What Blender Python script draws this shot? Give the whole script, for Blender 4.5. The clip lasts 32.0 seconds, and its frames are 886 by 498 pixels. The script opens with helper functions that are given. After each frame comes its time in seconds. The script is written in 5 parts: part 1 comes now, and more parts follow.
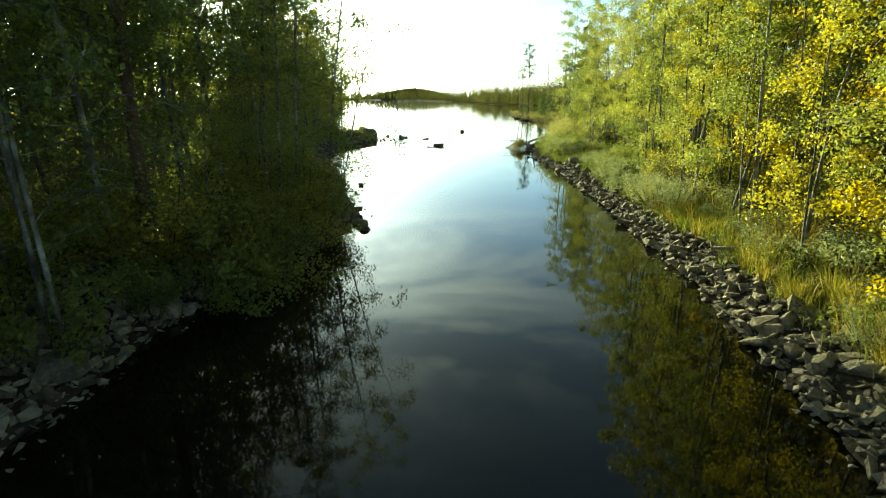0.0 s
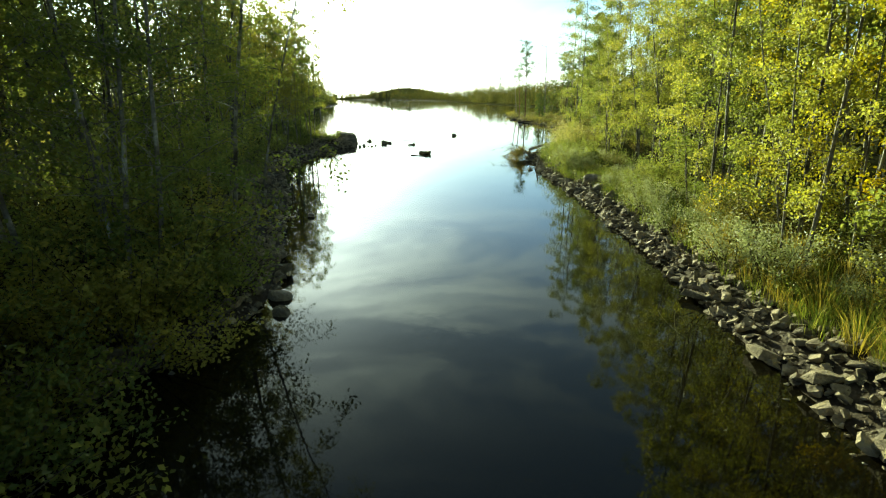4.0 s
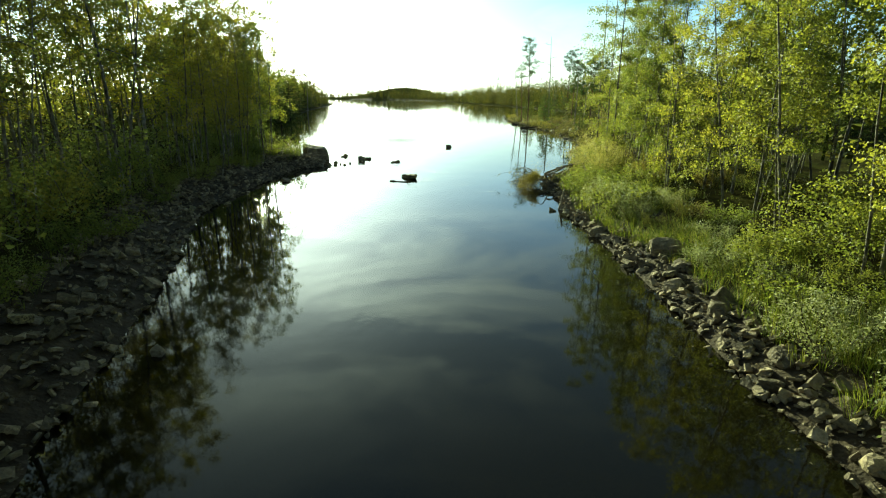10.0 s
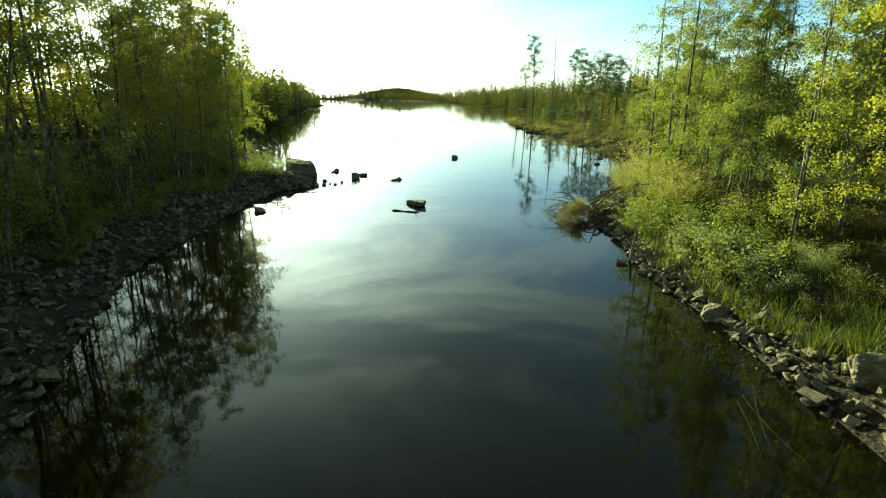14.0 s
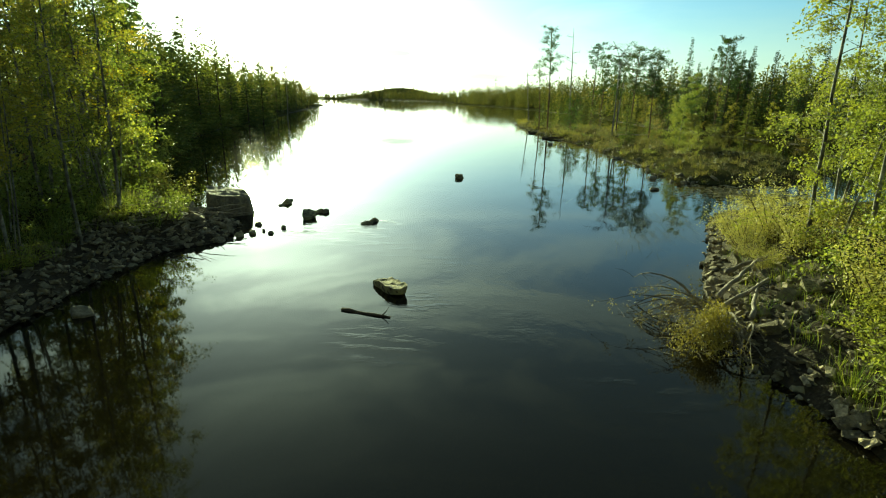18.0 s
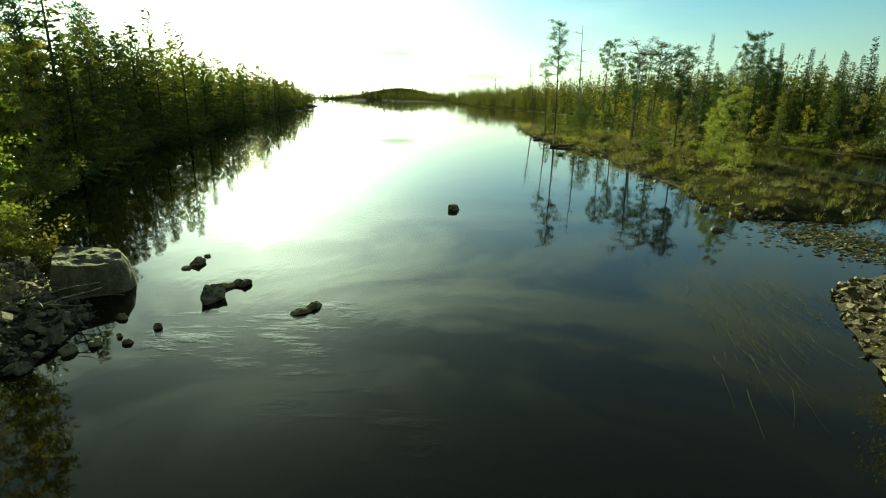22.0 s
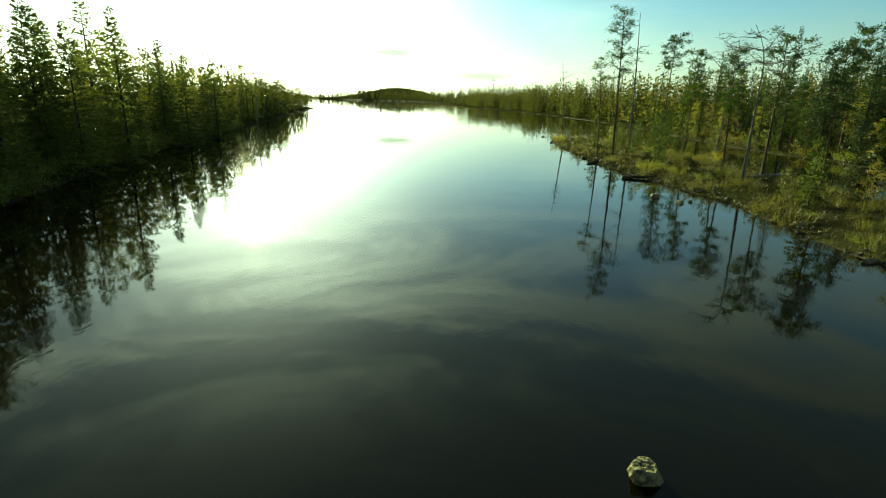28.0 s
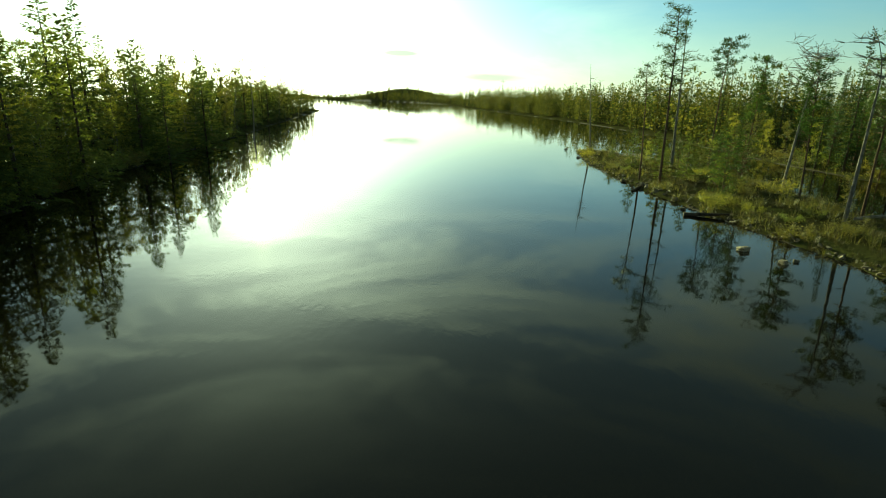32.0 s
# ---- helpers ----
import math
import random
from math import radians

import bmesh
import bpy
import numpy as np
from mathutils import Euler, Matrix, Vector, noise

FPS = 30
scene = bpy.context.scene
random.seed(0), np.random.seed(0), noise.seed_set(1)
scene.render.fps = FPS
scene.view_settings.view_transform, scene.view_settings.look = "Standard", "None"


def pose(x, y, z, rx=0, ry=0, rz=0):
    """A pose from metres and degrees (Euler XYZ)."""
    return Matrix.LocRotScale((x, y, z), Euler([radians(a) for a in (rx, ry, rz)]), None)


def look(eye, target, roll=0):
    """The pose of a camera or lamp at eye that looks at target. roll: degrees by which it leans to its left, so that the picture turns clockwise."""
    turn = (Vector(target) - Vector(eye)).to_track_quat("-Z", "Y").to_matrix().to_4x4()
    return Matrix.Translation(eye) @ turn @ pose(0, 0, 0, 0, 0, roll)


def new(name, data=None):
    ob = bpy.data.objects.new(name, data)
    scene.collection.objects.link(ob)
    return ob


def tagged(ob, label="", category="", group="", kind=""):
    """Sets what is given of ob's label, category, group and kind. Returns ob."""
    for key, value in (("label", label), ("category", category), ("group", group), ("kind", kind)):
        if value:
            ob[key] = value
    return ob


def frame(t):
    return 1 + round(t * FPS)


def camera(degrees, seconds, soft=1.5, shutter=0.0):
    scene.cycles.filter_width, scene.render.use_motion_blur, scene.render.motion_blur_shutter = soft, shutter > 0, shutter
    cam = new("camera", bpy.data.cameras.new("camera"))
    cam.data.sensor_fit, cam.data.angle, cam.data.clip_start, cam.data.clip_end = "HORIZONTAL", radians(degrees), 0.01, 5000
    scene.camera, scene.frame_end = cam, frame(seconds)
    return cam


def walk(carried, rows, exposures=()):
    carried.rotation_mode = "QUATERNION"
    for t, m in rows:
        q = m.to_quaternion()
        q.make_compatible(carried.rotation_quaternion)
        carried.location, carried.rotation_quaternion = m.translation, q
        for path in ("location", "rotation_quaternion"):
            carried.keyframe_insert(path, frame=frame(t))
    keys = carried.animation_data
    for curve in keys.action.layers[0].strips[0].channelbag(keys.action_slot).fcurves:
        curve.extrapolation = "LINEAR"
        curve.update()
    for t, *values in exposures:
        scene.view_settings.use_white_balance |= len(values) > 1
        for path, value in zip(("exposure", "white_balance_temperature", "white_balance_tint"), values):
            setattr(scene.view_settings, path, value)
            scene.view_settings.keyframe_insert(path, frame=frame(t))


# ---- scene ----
cam = camera(80.0, 32.0, soft=1.15)
PATH = [
    (0, (0.635, 11.921, 3.044), (0.661, 13.844, 2.496), 0.3),
    (0.5, (0.72, 12.466, 3.038), (0.758, 14.389, 2.49), 0.3),
    (1, (0.758, 13.012, 3.059), (0.79, 14.935, 2.51), 0.4),
    (1.5, (0.775, 13.534, 3.075), (0.802, 15.457, 2.525), 0.4),
    (2, (0.78, 14.066, 3.091), (0.816, 15.989, 2.542), 0.4),
    (2.5, (0.854, 14.629, 3.074), (0.904, 16.551, 2.524), 0.4),
    (3, (0.984, 15.198, 3.071), (1.036, 17.121, 2.522), 0.4),
    (3.5, (1.083, 16.015, 3.075), (1.128, 17.938, 2.526), 0.4),
    (5.5, (1.562, 19.653, 3.176), (1.617, 21.575, 2.627), 0.5),
    (6, (1.914, 20.346, 3.19), (1.983, 22.269, 2.642), 0.4),
    (6.5, (2.148, 20.992, 3.21), (2.208, 22.914, 2.662), 0.5),
    (7, (2.104, 21.482, 3.258), (2.137, 23.405, 2.71), 0.5),
    (7.5, (1.992, 21.954, 3.272), (2.033, 23.877, 2.725), 0.6),
    (8, (1.933, 22.422, 3.294), (1.981, 24.345, 2.747), 0.6),
    (8.5, (1.893, 22.909, 3.304), (1.948, 24.832, 2.756), 0.6),
    (9, (1.844, 23.356, 3.343), (1.895, 25.279, 2.794), 0.5),
    (9.5, (1.755, 23.779, 3.394), (1.808, 25.701, 2.845), 0.6),
    (10, (1.654, 24.251, 3.451), (1.709, 26.173, 2.901), 0.6),
    (10.5, (1.611, 24.775, 3.502), (1.646, 26.698, 2.952), 0.7),
    (11, (1.571, 25.536, 3.485), (1.61, 27.459, 2.936), 0.6),
    (11.5, (1.507, 26.188, 3.5), (1.57, 28.11, 2.951), 0.6),
    (12, (1.412, 26.841, 3.519), (1.478, 28.763, 2.97), 0.6),
    (12.5, (1.323, 27.455, 3.556), (1.383, 29.378, 3.007), 0.6),
    (13, (1.241, 28.093, 3.583), (1.297, 30.016, 3.034), 0.6),
    (13.5, (1.115, 28.651, 3.629), (1.172, 30.573, 3.08), 0.7),
    (14, (0.986, 29.279, 3.665), (1.067, 31.201, 3.116), 0.6),
    (14.5, (0.882, 29.99, 3.663), (0.992, 31.91, 3.114), 0.5),
    (16.5, (1.467, 35.358, 3.542), (1.533, 37.281, 2.994), 0.7),
    (17, (1.52, 36.305, 3.572), (1.568, 38.228, 3.024), 0.8),
    (17.5, (1.504, 37.178, 3.606), (1.573, 39.1, 3.058), 0.8),
    (18, (1.471, 38.06, 3.645), (1.541, 39.981, 3.097), 0.9),
    (18.5, (1.411, 38.889, 3.662), (1.472, 40.811, 3.114), 1.0),
    (19, (1.32, 39.738, 3.677), (1.399, 41.66, 3.13), 0.9),
    (19.5, (1.234, 40.542, 3.687), (1.326, 42.464, 3.14), 0.9),
    (20, (1.209, 41.254, 3.709), (1.296, 43.175, 3.162), 1.0),
    (20.5, (1.284, 41.985, 3.715), (1.387, 43.906, 3.168), 0.9),
    (21, (1.578, 42.73, 3.765), (1.675, 44.651, 3.218), 0.8),
    (21.5, (1.882, 43.482, 3.819), (1.964, 45.404, 3.272), 0.8),
    (22, (2.04, 44.309, 3.901), (2.112, 46.231, 3.353), 0.9),
    (22.5, (2.014, 45.238, 3.976), (2.073, 47.16, 3.428), 1.0),
    (23, (1.843, 46.267, 4.056), (1.909, 48.189, 3.508), 1.0),
    (23.5, (1.65, 47.34, 4.129), (1.728, 49.262, 3.582), 1.0),
    (24, (1.427, 48.328, 4.104), (1.507, 50.251, 3.557), 1.1),
    (24.5, (1.353, 49.595, 4.196), (1.424, 51.517, 3.649), 1.0),
    (25, (1.183, 50.653, 4.282), (1.26, 52.576, 3.735), 1.0),
    (25.5, (0.984, 51.862, 4.415), (1.065, 53.784, 3.868), 1.0),
    (27.5, (0.323, 56.595, 4.612), (0.419, 58.516, 4.063), 0.9),
    (28, (0.213, 57.596, 4.662), (0.298, 59.517, 4.113), 1.0),
    (28.5, (0.148, 58.357, 4.682), (0.228, 60.279, 4.133), 1.1),
    (29, (0.028, 59.094, 4.725), (0.111, 61.016, 4.177), 1.1),
    (29.5, (-0.081, 59.884, 4.759), (0.001, 61.805, 4.211), 1.1),
    (30, (-0.125, 60.628, 4.788), (-0.049, 62.55, 4.239), 1.2),
    (30.5, (-0.154, 61.422, 4.837), (-0.081, 63.344, 4.288), 1.3),
    (31, (-0.243, 62.328, 4.946), (-0.159, 64.249, 4.396), 1.2),
    (31.5, (-0.268, 63.313, 5.162), (-0.178, 65.234, 4.613), 1.2),
    (32, (-0.152, 64.332, 5.431), (-0.092, 66.255, 4.884), 1.4),
]
walk(cam, [(t, look(eye, target, roll)) for t, eye, target, roll in PATH],
     [(0.0, 1.5, 7000, -33), (6.0, 1.3, 6750, -32), (9.0, 1.14, 6850, -35), (13.0, 1.27, 7000, -40), (19.0, 1.02, 7650, -45), (25.0, 0.87, 8200, -49), (32.0, 0.82, 8200, -49)])

# ---- world, sun, exposure ----
SUN_AZ, SUN_EL = 17.8, 10.6            # degrees to the left of the river's line, and up
HAZE_NEAR, HAZE_WIDE = 24.0, 3.8
CLOUDS = [(-0.053, 0.0762, 0.036, 0.0055, 0.8), (0.112, 0.0385, 0.06, 0.008, 0.65)]   # across, up, half width, half height, depth
world = bpy.data.worlds.new("sky")
scene.world = world
world.use_nodes = True
wn, wl = world.node_tree.nodes, world.node_tree.links
wn.clear()
out = wn.new("ShaderNodeOutputWorld")
bg = wn.new("ShaderNodeBackground")
sky = wn.new("ShaderNodeTexSky")
sky.sky_type = "NISHITA"
sky.sun_disc = False
sky.sun_elevation, sky.sun_rotation = radians(SUN_EL), radians(-SUN_AZ)
sky.air_density, sky.dust_density, sky.ozone_density = 1.0, 0.5, 1.6
bg.inputs["Strength"].default_value = 0.07
coord = wn.new("ShaderNodeTexCoord")
wmap = wn.new("ShaderNodeMapping")
wmap.inputs["Scale"].default_value = (0.85, 1.5, 4.4)
wmap.inputs["Rotation"].default_value = (0.1, 0.3, 0.25)
wmap.inputs["Location"].default_value = (0.4, 0.0, 0.7)
cn = wn.new("ShaderNodeTexNoise")
cn.inputs["Scale"].default_value, cn.inputs["Detail"].default_value = 2.0, 10.0
cn.inputs["Roughness"].default_value, cn.inputs["Distortion"].default_value = 0.62, 0.7
cramp = wn.new("ShaderNodeValToRGB")
cramp.color_ramp.elements[0].position, cramp.color_ramp.elements[0].color = 0.46, (0, 0, 0, 1)
cramp.color_ramp.elements[1].position, cramp.color_ramp.elements[1].color = 0.64, (0.9, 0.9, 0.9, 1)
cmix = wn.new("ShaderNodeMix")
cmix.data_type = "RGBA"
grey = wn.new("ShaderNodeRGBToBW")
cloud = wn.new("ShaderNodeMix")
cloud.data_type = "RGBA"
cloud.blend_type = "MULTIPLY"
cloud.inputs["Factor"].default_value = 1.0
wl.new(coord.outputs["Generated"], wmap.inputs["Vector"])
wl.new(wmap.outputs["Vector"], cn.inputs["Vector"])
wl.new(cn.outputs["Fac"], cramp.inputs["Fac"])
wl.new(sky.outputs["Color"], grey.inputs["Color"])
wl.new(grey.outputs["Val"], cloud.inputs["A"])
wl.new(cloud.outputs["Result"], cmix.inputs["B"])


def wmath(op, a, b=None):
    m = wn.new("ShaderNodeMath")
    m.operation = op
    for k, v in enumerate((a, b)):
        if v is None:
            continue
        if hasattr(v, "is_output"):
            wl.new(v, m.inputs[k])
        else:
            m.inputs[k].default_value = v
    return m.outputs[0]


def wmix(a, b, fac, mode="MIX"):
    m = wn.new("ShaderNodeMix")
    m.data_type, m.blend_type = "RGBA", mode
    for key, v in (("A", a), ("B", b), ("Factor", fac)):
        if hasattr(v, "is_output"):
            wl.new(v, m.inputs[key])
        else:
            m.inputs[key].default_value = (*v, 1) if isinstance(v, tuple) else v
    return m.outputs["Result"]


# thin cloud is brightest towards the sun
az, el = radians(SUN_AZ), radians(SUN_EL)
sun_dir = Vector((-math.sin(az) * math.cos(el), math.cos(az) * math.cos(el), math.sin(el)))
dot = wn.new("ShaderNodeVectorMath")
dot.operation = "DOT_PRODUCT"
dot.inputs[1].default_value = sun_dir
wl.new(coord.outputs["Generated"], dot.inputs[0])
near_sun = wmath("MAXIMUM", dot.outputs["Value"], 0.0)
lit = wmath("ADD", wmath("MULTIPLY", wmath("POWER", near_sun, 5.0), 2.7), 1.05)
lit_colour = wn.new("ShaderNodeCombineColor")
for key, k in (("Red", 1.0), ("Green", 0.99), ("Blue", 1.06)):
    wl.new(wmath("MULTIPLY", lit, k), lit_colour.inputs[key])
wl.new(lit_colour.outputs["Color"], cloud.inputs["B"])
# wisps of thin cloud half way up, clear sky overhead
sep = wn.new("ShaderNodeSeparateXYZ")
wl.new(coord.outputs["Generated"], sep.inputs[0])
veil = wn.new("ShaderNodeMapRange")
veil.interpolation_type = "SMOOTHSTEP"
veil.inputs["From Min"].default_value, veil.inputs["From Max"].default_value = 0.4, 0.6
veil.inputs["To Min"].default_value, veil.inputs["To Max"].default_value = 1.0, 0.2
wl.new(sep.outputs["Z"], veil.inputs["Value"])
rise = wn.new("ShaderNodeMapRange")
rise.interpolation_type = "SMOOTHSTEP"
rise.inputs["From Min"].default_value, rise.inputs["From Max"].default_value = 0.16, 0.36
rise.inputs["To Min"].default_value, rise.inputs["To Max"].default_value = 0.15, 1.0
wl.new(sep.outputs["Z"], rise.inputs["Value"])
pale = wn.new("ShaderNodeMapRange")
pale.inputs["From Min"].default_value, pale.inputs["From Max"].default_value, pale.inputs["To Max"].default_value = 0.14, 0.45, 0.62
wl.new(sep.outputs["Z"], pale.inputs["Value"])
mist = wn.new("ShaderNodeMapRange")
mist.inputs["From Min"].default_value, mist.inputs["From Max"].default_value = 0.15, 0.0
mist.inputs["To Max"].default_value = 0.6
wl.new(sep.outputs["Z"], mist.inputs["Value"])
azure = wmix(wmix(sky.outputs["Color"], (0.84, 0.97, 1.54), 1.0, "MULTIPLY"), wmix(grey.outputs["Val"], (1.1, 1.09, 1.22), 1.0, "MULTIPLY"), mist.outputs["Result"])
wl.new(wmix(azure, wmix(grey.outputs["Val"], (0.5, 0.54, 0.57), 1.0, "MULTIPLY"), pale.outputs["Result"]), cmix.inputs["A"])
wl.new(wmath("MULTIPLY", wmath("MULTIPLY", cramp.outputs["Color"], veil.outputs["Result"]), rise.outputs["Result"]), cmix.inputs["Factor"])

# the bright haze round the sun
haze = wmath("ADD", wmath("MULTIPLY", wmath("POWER", near_sun, 48.0), HAZE_NEAR), wmath("MULTIPLY", wmath("POWER", near_sun, 9.0), HAZE_WIDE))
haze = wmath("ADD", haze, wmath("MULTIPLY", wmath("POWER", near_sun, 1500.0), 160.0))
hz = wn.new("ShaderNodeCombineColor")
for key, k in (("Red", 1.06), ("Green", 0.97), ("Blue", 1.02)):
    wl.new(wmath("MULTIPLY", haze, k), hz.inputs[key])
hazy = wmix(cmix.outputs["Result"], hz.outputs["Color"], 1.0, "ADD")
# two small flat clouds low over the far shore
ahead = wmath("MAXIMUM", sep.outputs["Y"], 0.01)
u, v = wmath("DIVIDE", sep.outputs["X"], ahead), wmath("DIVIDE", sep.outputs["Z"], ahead)
for u0, v0, a, b, deep in CLOUDS:
    q = wmath("ADD", wmath("POWER", wmath("ABSOLUTE", wmath("DIVIDE", wmath("SUBTRACT", u, u0), a)), 2.0), wmath("POWER", wmath("ABSOLUTE", wmath("DIVIDE", wmath("SUBTRACT", v, v0), b)), 2.0))
    mask = wn.new("ShaderNodeMapRange")
    mask.inputs["From Min"].default_value, mask.inputs["From Max"].default_value = 1.3, 0.2
    mask.inputs["To Max"].default_value = deep
    wl.new(wmath("ADD", q, wmath("MULTIPLY", wmath("SUBTRACT", cn.outputs["Fac"], 0.5), 2.5)), mask.inputs["Value"])
    hazy = wmix(hazy, (5.0, 5.1, 5.6), mask.outputs["Result"])
wl.new(hazy, bg.inputs["Color"])
wl.new(bg.outputs["Background"], out.inputs["Surface"])

sun_data = bpy.data.lights.new("sun", "SUN")
sun_data.energy, sun_data.angle, sun_data.color = 5.0, radians(0.53), (1.0, 0.86, 0.62)
sun = new("sun", sun_data)
sun.matrix_world = look(sun_dir * 200, (0, 0, 0))

# ---- materials ----


def material(name):
    m = bpy.data.materials.new(name)
    m.use_nodes = True
    m.node_tree.nodes.clear()
    return m, m.node_tree.nodes, m.node_tree.links


def noise_ramp(n, l, scale, stops, detail=6.0, rough=0.6, vec=None, distortion=0.0):
    tx = n.new("ShaderNodeTexNoise")
    tx.inputs["Scale"].default_value, tx.inputs["Detail"].default_value = scale, detail
    tx.inputs["Roughness"].default_value, tx.inputs["Distortion"].default_value = rough, distortion
    if vec:
        l.new(vec, tx.inputs["Vector"])
    r = n.new("ShaderNodeValToRGB")
    while len(r.color_ramp.elements) < len(stops):
        r.color_ramp.elements.new(0.5)
    for e, (p, c) in zip(r.color_ramp.elements, stops):
        e.position, e.color = p, (*c, 1)
    l.new(tx.outputs["Fac"], r.inputs["Fac"])
    return tx, r


def mixed(n, l, a, b, fac, mode="MIX"):
    m = n.new("ShaderNodeMix")
    m.data_type, m.blend_type = "RGBA", mode
    for key, v in (("A", a), ("B", b), ("Factor", fac)):
        if hasattr(v, "is_output"):
            l.new(v, m.inputs[key])
        else:
            m.inputs[key].default_value = (*v, 1) if isinstance(v, tuple) else v
    return m.outputs["Result"]


def leaf_material(name, tones, translucent=0.45, objects=0.5, gloss=0.4):
    """Leaves: colour by island, shifted by object, light through the blade."""
    m, n, l = material(name)
    geo, info = n.new("ShaderNodeNewGeometry"), n.new("ShaderNodeObjectInfo")
    r = n.new("ShaderNodeValToRGB")
    while len(r.color_ramp.elements) < len(tones):
        r.color_ramp.elements.new(0.5)
    for k, (e, c) in enumerate(zip(r.color_ramp.elements, tones)):
        e.position, e.color = k / (len(tones) - 1), (*c, 1)
    mm = n.new("ShaderNodeMath")
    mm.operation = "MULTIPLY_ADD"
    l.new(info.outputs["Random"], mm.inputs[0])
    mm.inputs[1].default_value = objects
    sc = n.new("ShaderNodeMath")
    sc.operation = "MULTIPLY"
    sc.inputs[1].default_value = 1 - objects
    l.new(geo.outputs["Random Per Island"], sc.inputs[0])
    l.new(sc.outputs[0], mm.inputs[2])
    l.new(mm.outputs[0], r.inputs["Fac"])
    d, t, g = n.new("ShaderNodeBsdfPrincipled"), n.new("ShaderNodeBsdfTranslucent"), n.new("ShaderNodeMixShader")
    d.inputs["Roughness"].default_value = 0.45
    d.inputs["Specular IOR Level"].default_value = gloss
    l.new(r.outputs["Color"], d.inputs["Base Color"])
    tc = mixed(n, l, r.outputs["Color"], (1.13, 1.1, 0.78), 1.0, "MULTIPLY")
    l.new(tc, t.inputs["Color"])
    g.inputs["Fac"].default_value = translucent
    l.new(d.outputs[0], g.inputs[1])
    l.new(t.outputs[0], g.inputs[2])
    o = n.new("ShaderNodeOutputMaterial")
    l.new(g.outputs[0], o.inputs["Surface"])
    return m


def rough_material(name, stops, scale, rough=0.85, bump=0.3, bump_scale=30.0, second=None, objects=0.25, spec=0.3):
    """Matt ground, stone, bark: two scales of noise, a bump, a shift by object."""
    m, n, l = material(name)
    tc = n.new("ShaderNodeTexCoord")
    info = n.new("ShaderNodeObjectInfo")
    add = n.new("ShaderNodeVectorMath")
    sc = n.new("ShaderNodeVectorMath")
    sc.operation = "SCALE"
    sc.inputs[0].default_value = (37.0, 19.0, 53.0)
    l.new(info.outputs["Random"], sc.inputs["Scale"])
    l.new(tc.outputs["Object"], add.inputs[0])
    l.new(sc.outputs["Vector"], add.inputs[1])
    _, r = noise_ramp(n, l, scale, stops, vec=add.outputs["Vector"])
    col = r.outputs["Color"]
    _, r2 = noise_ramp(n, l, scale * 7.3, [(0.3, (0.55, 0.55, 0.55)), (0.7, (1.25, 1.25, 1.25))], vec=add.outputs["Vector"])
    col = mixed(n, l, col, r2.outputs["Color"], 0.7, "MULTIPLY")
    if second:
        c2, s2, lo, hi = second
        _, r3 = noise_ramp(n, l, s2, [(lo, (0, 0, 0)), (hi, (1, 1, 1))], vec=add.outputs["Vector"])
        col = mixed(n, l, col, c2, r3.outputs["Color"])
    mr = n.new("ShaderNodeMapRange")
    mr.inputs["To Min"].default_value, mr.inputs["To Max"].default_value = 1 - objects, 1 + objects
    piece, both = n.new("ShaderNodeNewGeometry"), n.new("ShaderNodeMath")
    l.new(info.outputs["Random"], both.inputs[0])
    l.new(piece.outputs["Random Per Island"], both.inputs[1])
    frac = n.new("ShaderNodeMath")
    frac.operation = "FRACT"
    l.new(both.outputs[0], frac.inputs[0])
    l.new(frac.outputs[0], mr.inputs["Value"])
    hsv = n.new("ShaderNodeHueSaturation")
    l.new(col, hsv.inputs["Color"])
    l.new(mr.outputs["Result"], hsv.inputs["Value"])
    b, o, bp = n.new("ShaderNodeBsdfPrincipled"), n.new("ShaderNodeOutputMaterial"), n.new("ShaderNodeBump")
    bn = n.new("ShaderNodeTexNoise")
    bn.inputs["Scale"].default_value, bn.inputs["Detail"].default_value = bump_scale, 8.0
    l.new(add.outputs["Vector"], bn.inputs["Vector"])
    l.new(bn.outputs["Fac"], bp.inputs["Height"])
    bp.inputs["Strength"].default_value, bp.inputs["Distance"].default_value = bump, 0.05
    l.new(bp.outputs["Normal"], b.inputs["Normal"])
    l.new(hsv.outputs["Color"], b.inputs["Base Color"])
    b.inputs["Roughness"].default_value = rough
    b.inputs["Specular IOR Level"].default_value = spec
    l.new(b.outputs[0], o.inputs["Surface"])
    return m


LEAF_GREEN = leaf_material("birch_leaf_green", [(0.11, 0.145, 0.04), (0.2, 0.23, 0.06), (0.32, 0.31, 0.08)], 0.6)
LEAF_LIME = leaf_material("birch_leaf_lime", [(0.14, 0.175, 0.045), (0.32, 0.335, 0.075), (0.54, 0.49, 0.1)], 0.55)
LEAF_GOLD = leaf_material("birch_leaf_gold", [(0.28, 0.3, 0.03), (0.5, 0.44, 0.05), (0.62, 0.45, 0.05)], 0.52)
LEAF_ORANGE = leaf_material("birch_leaf_orange", [(0.36, 0.34, 0.025), (0.54, 0.43, 0.03), (0.58, 0.37, 0.028)], 0.5)
LEAF_WILLOW = leaf_material("willow_leaf", [(0.17, 0.2, 0.1), (0.27, 0.3, 0.17), (0.37, 0.38, 0.22)])
LEAF_OLIVE = leaf_material("shore_leaf_olive", [(0.16, 0.175, 0.045), (0.28, 0.265, 0.06), (0.44, 0.37, 0.08)], 0.64)
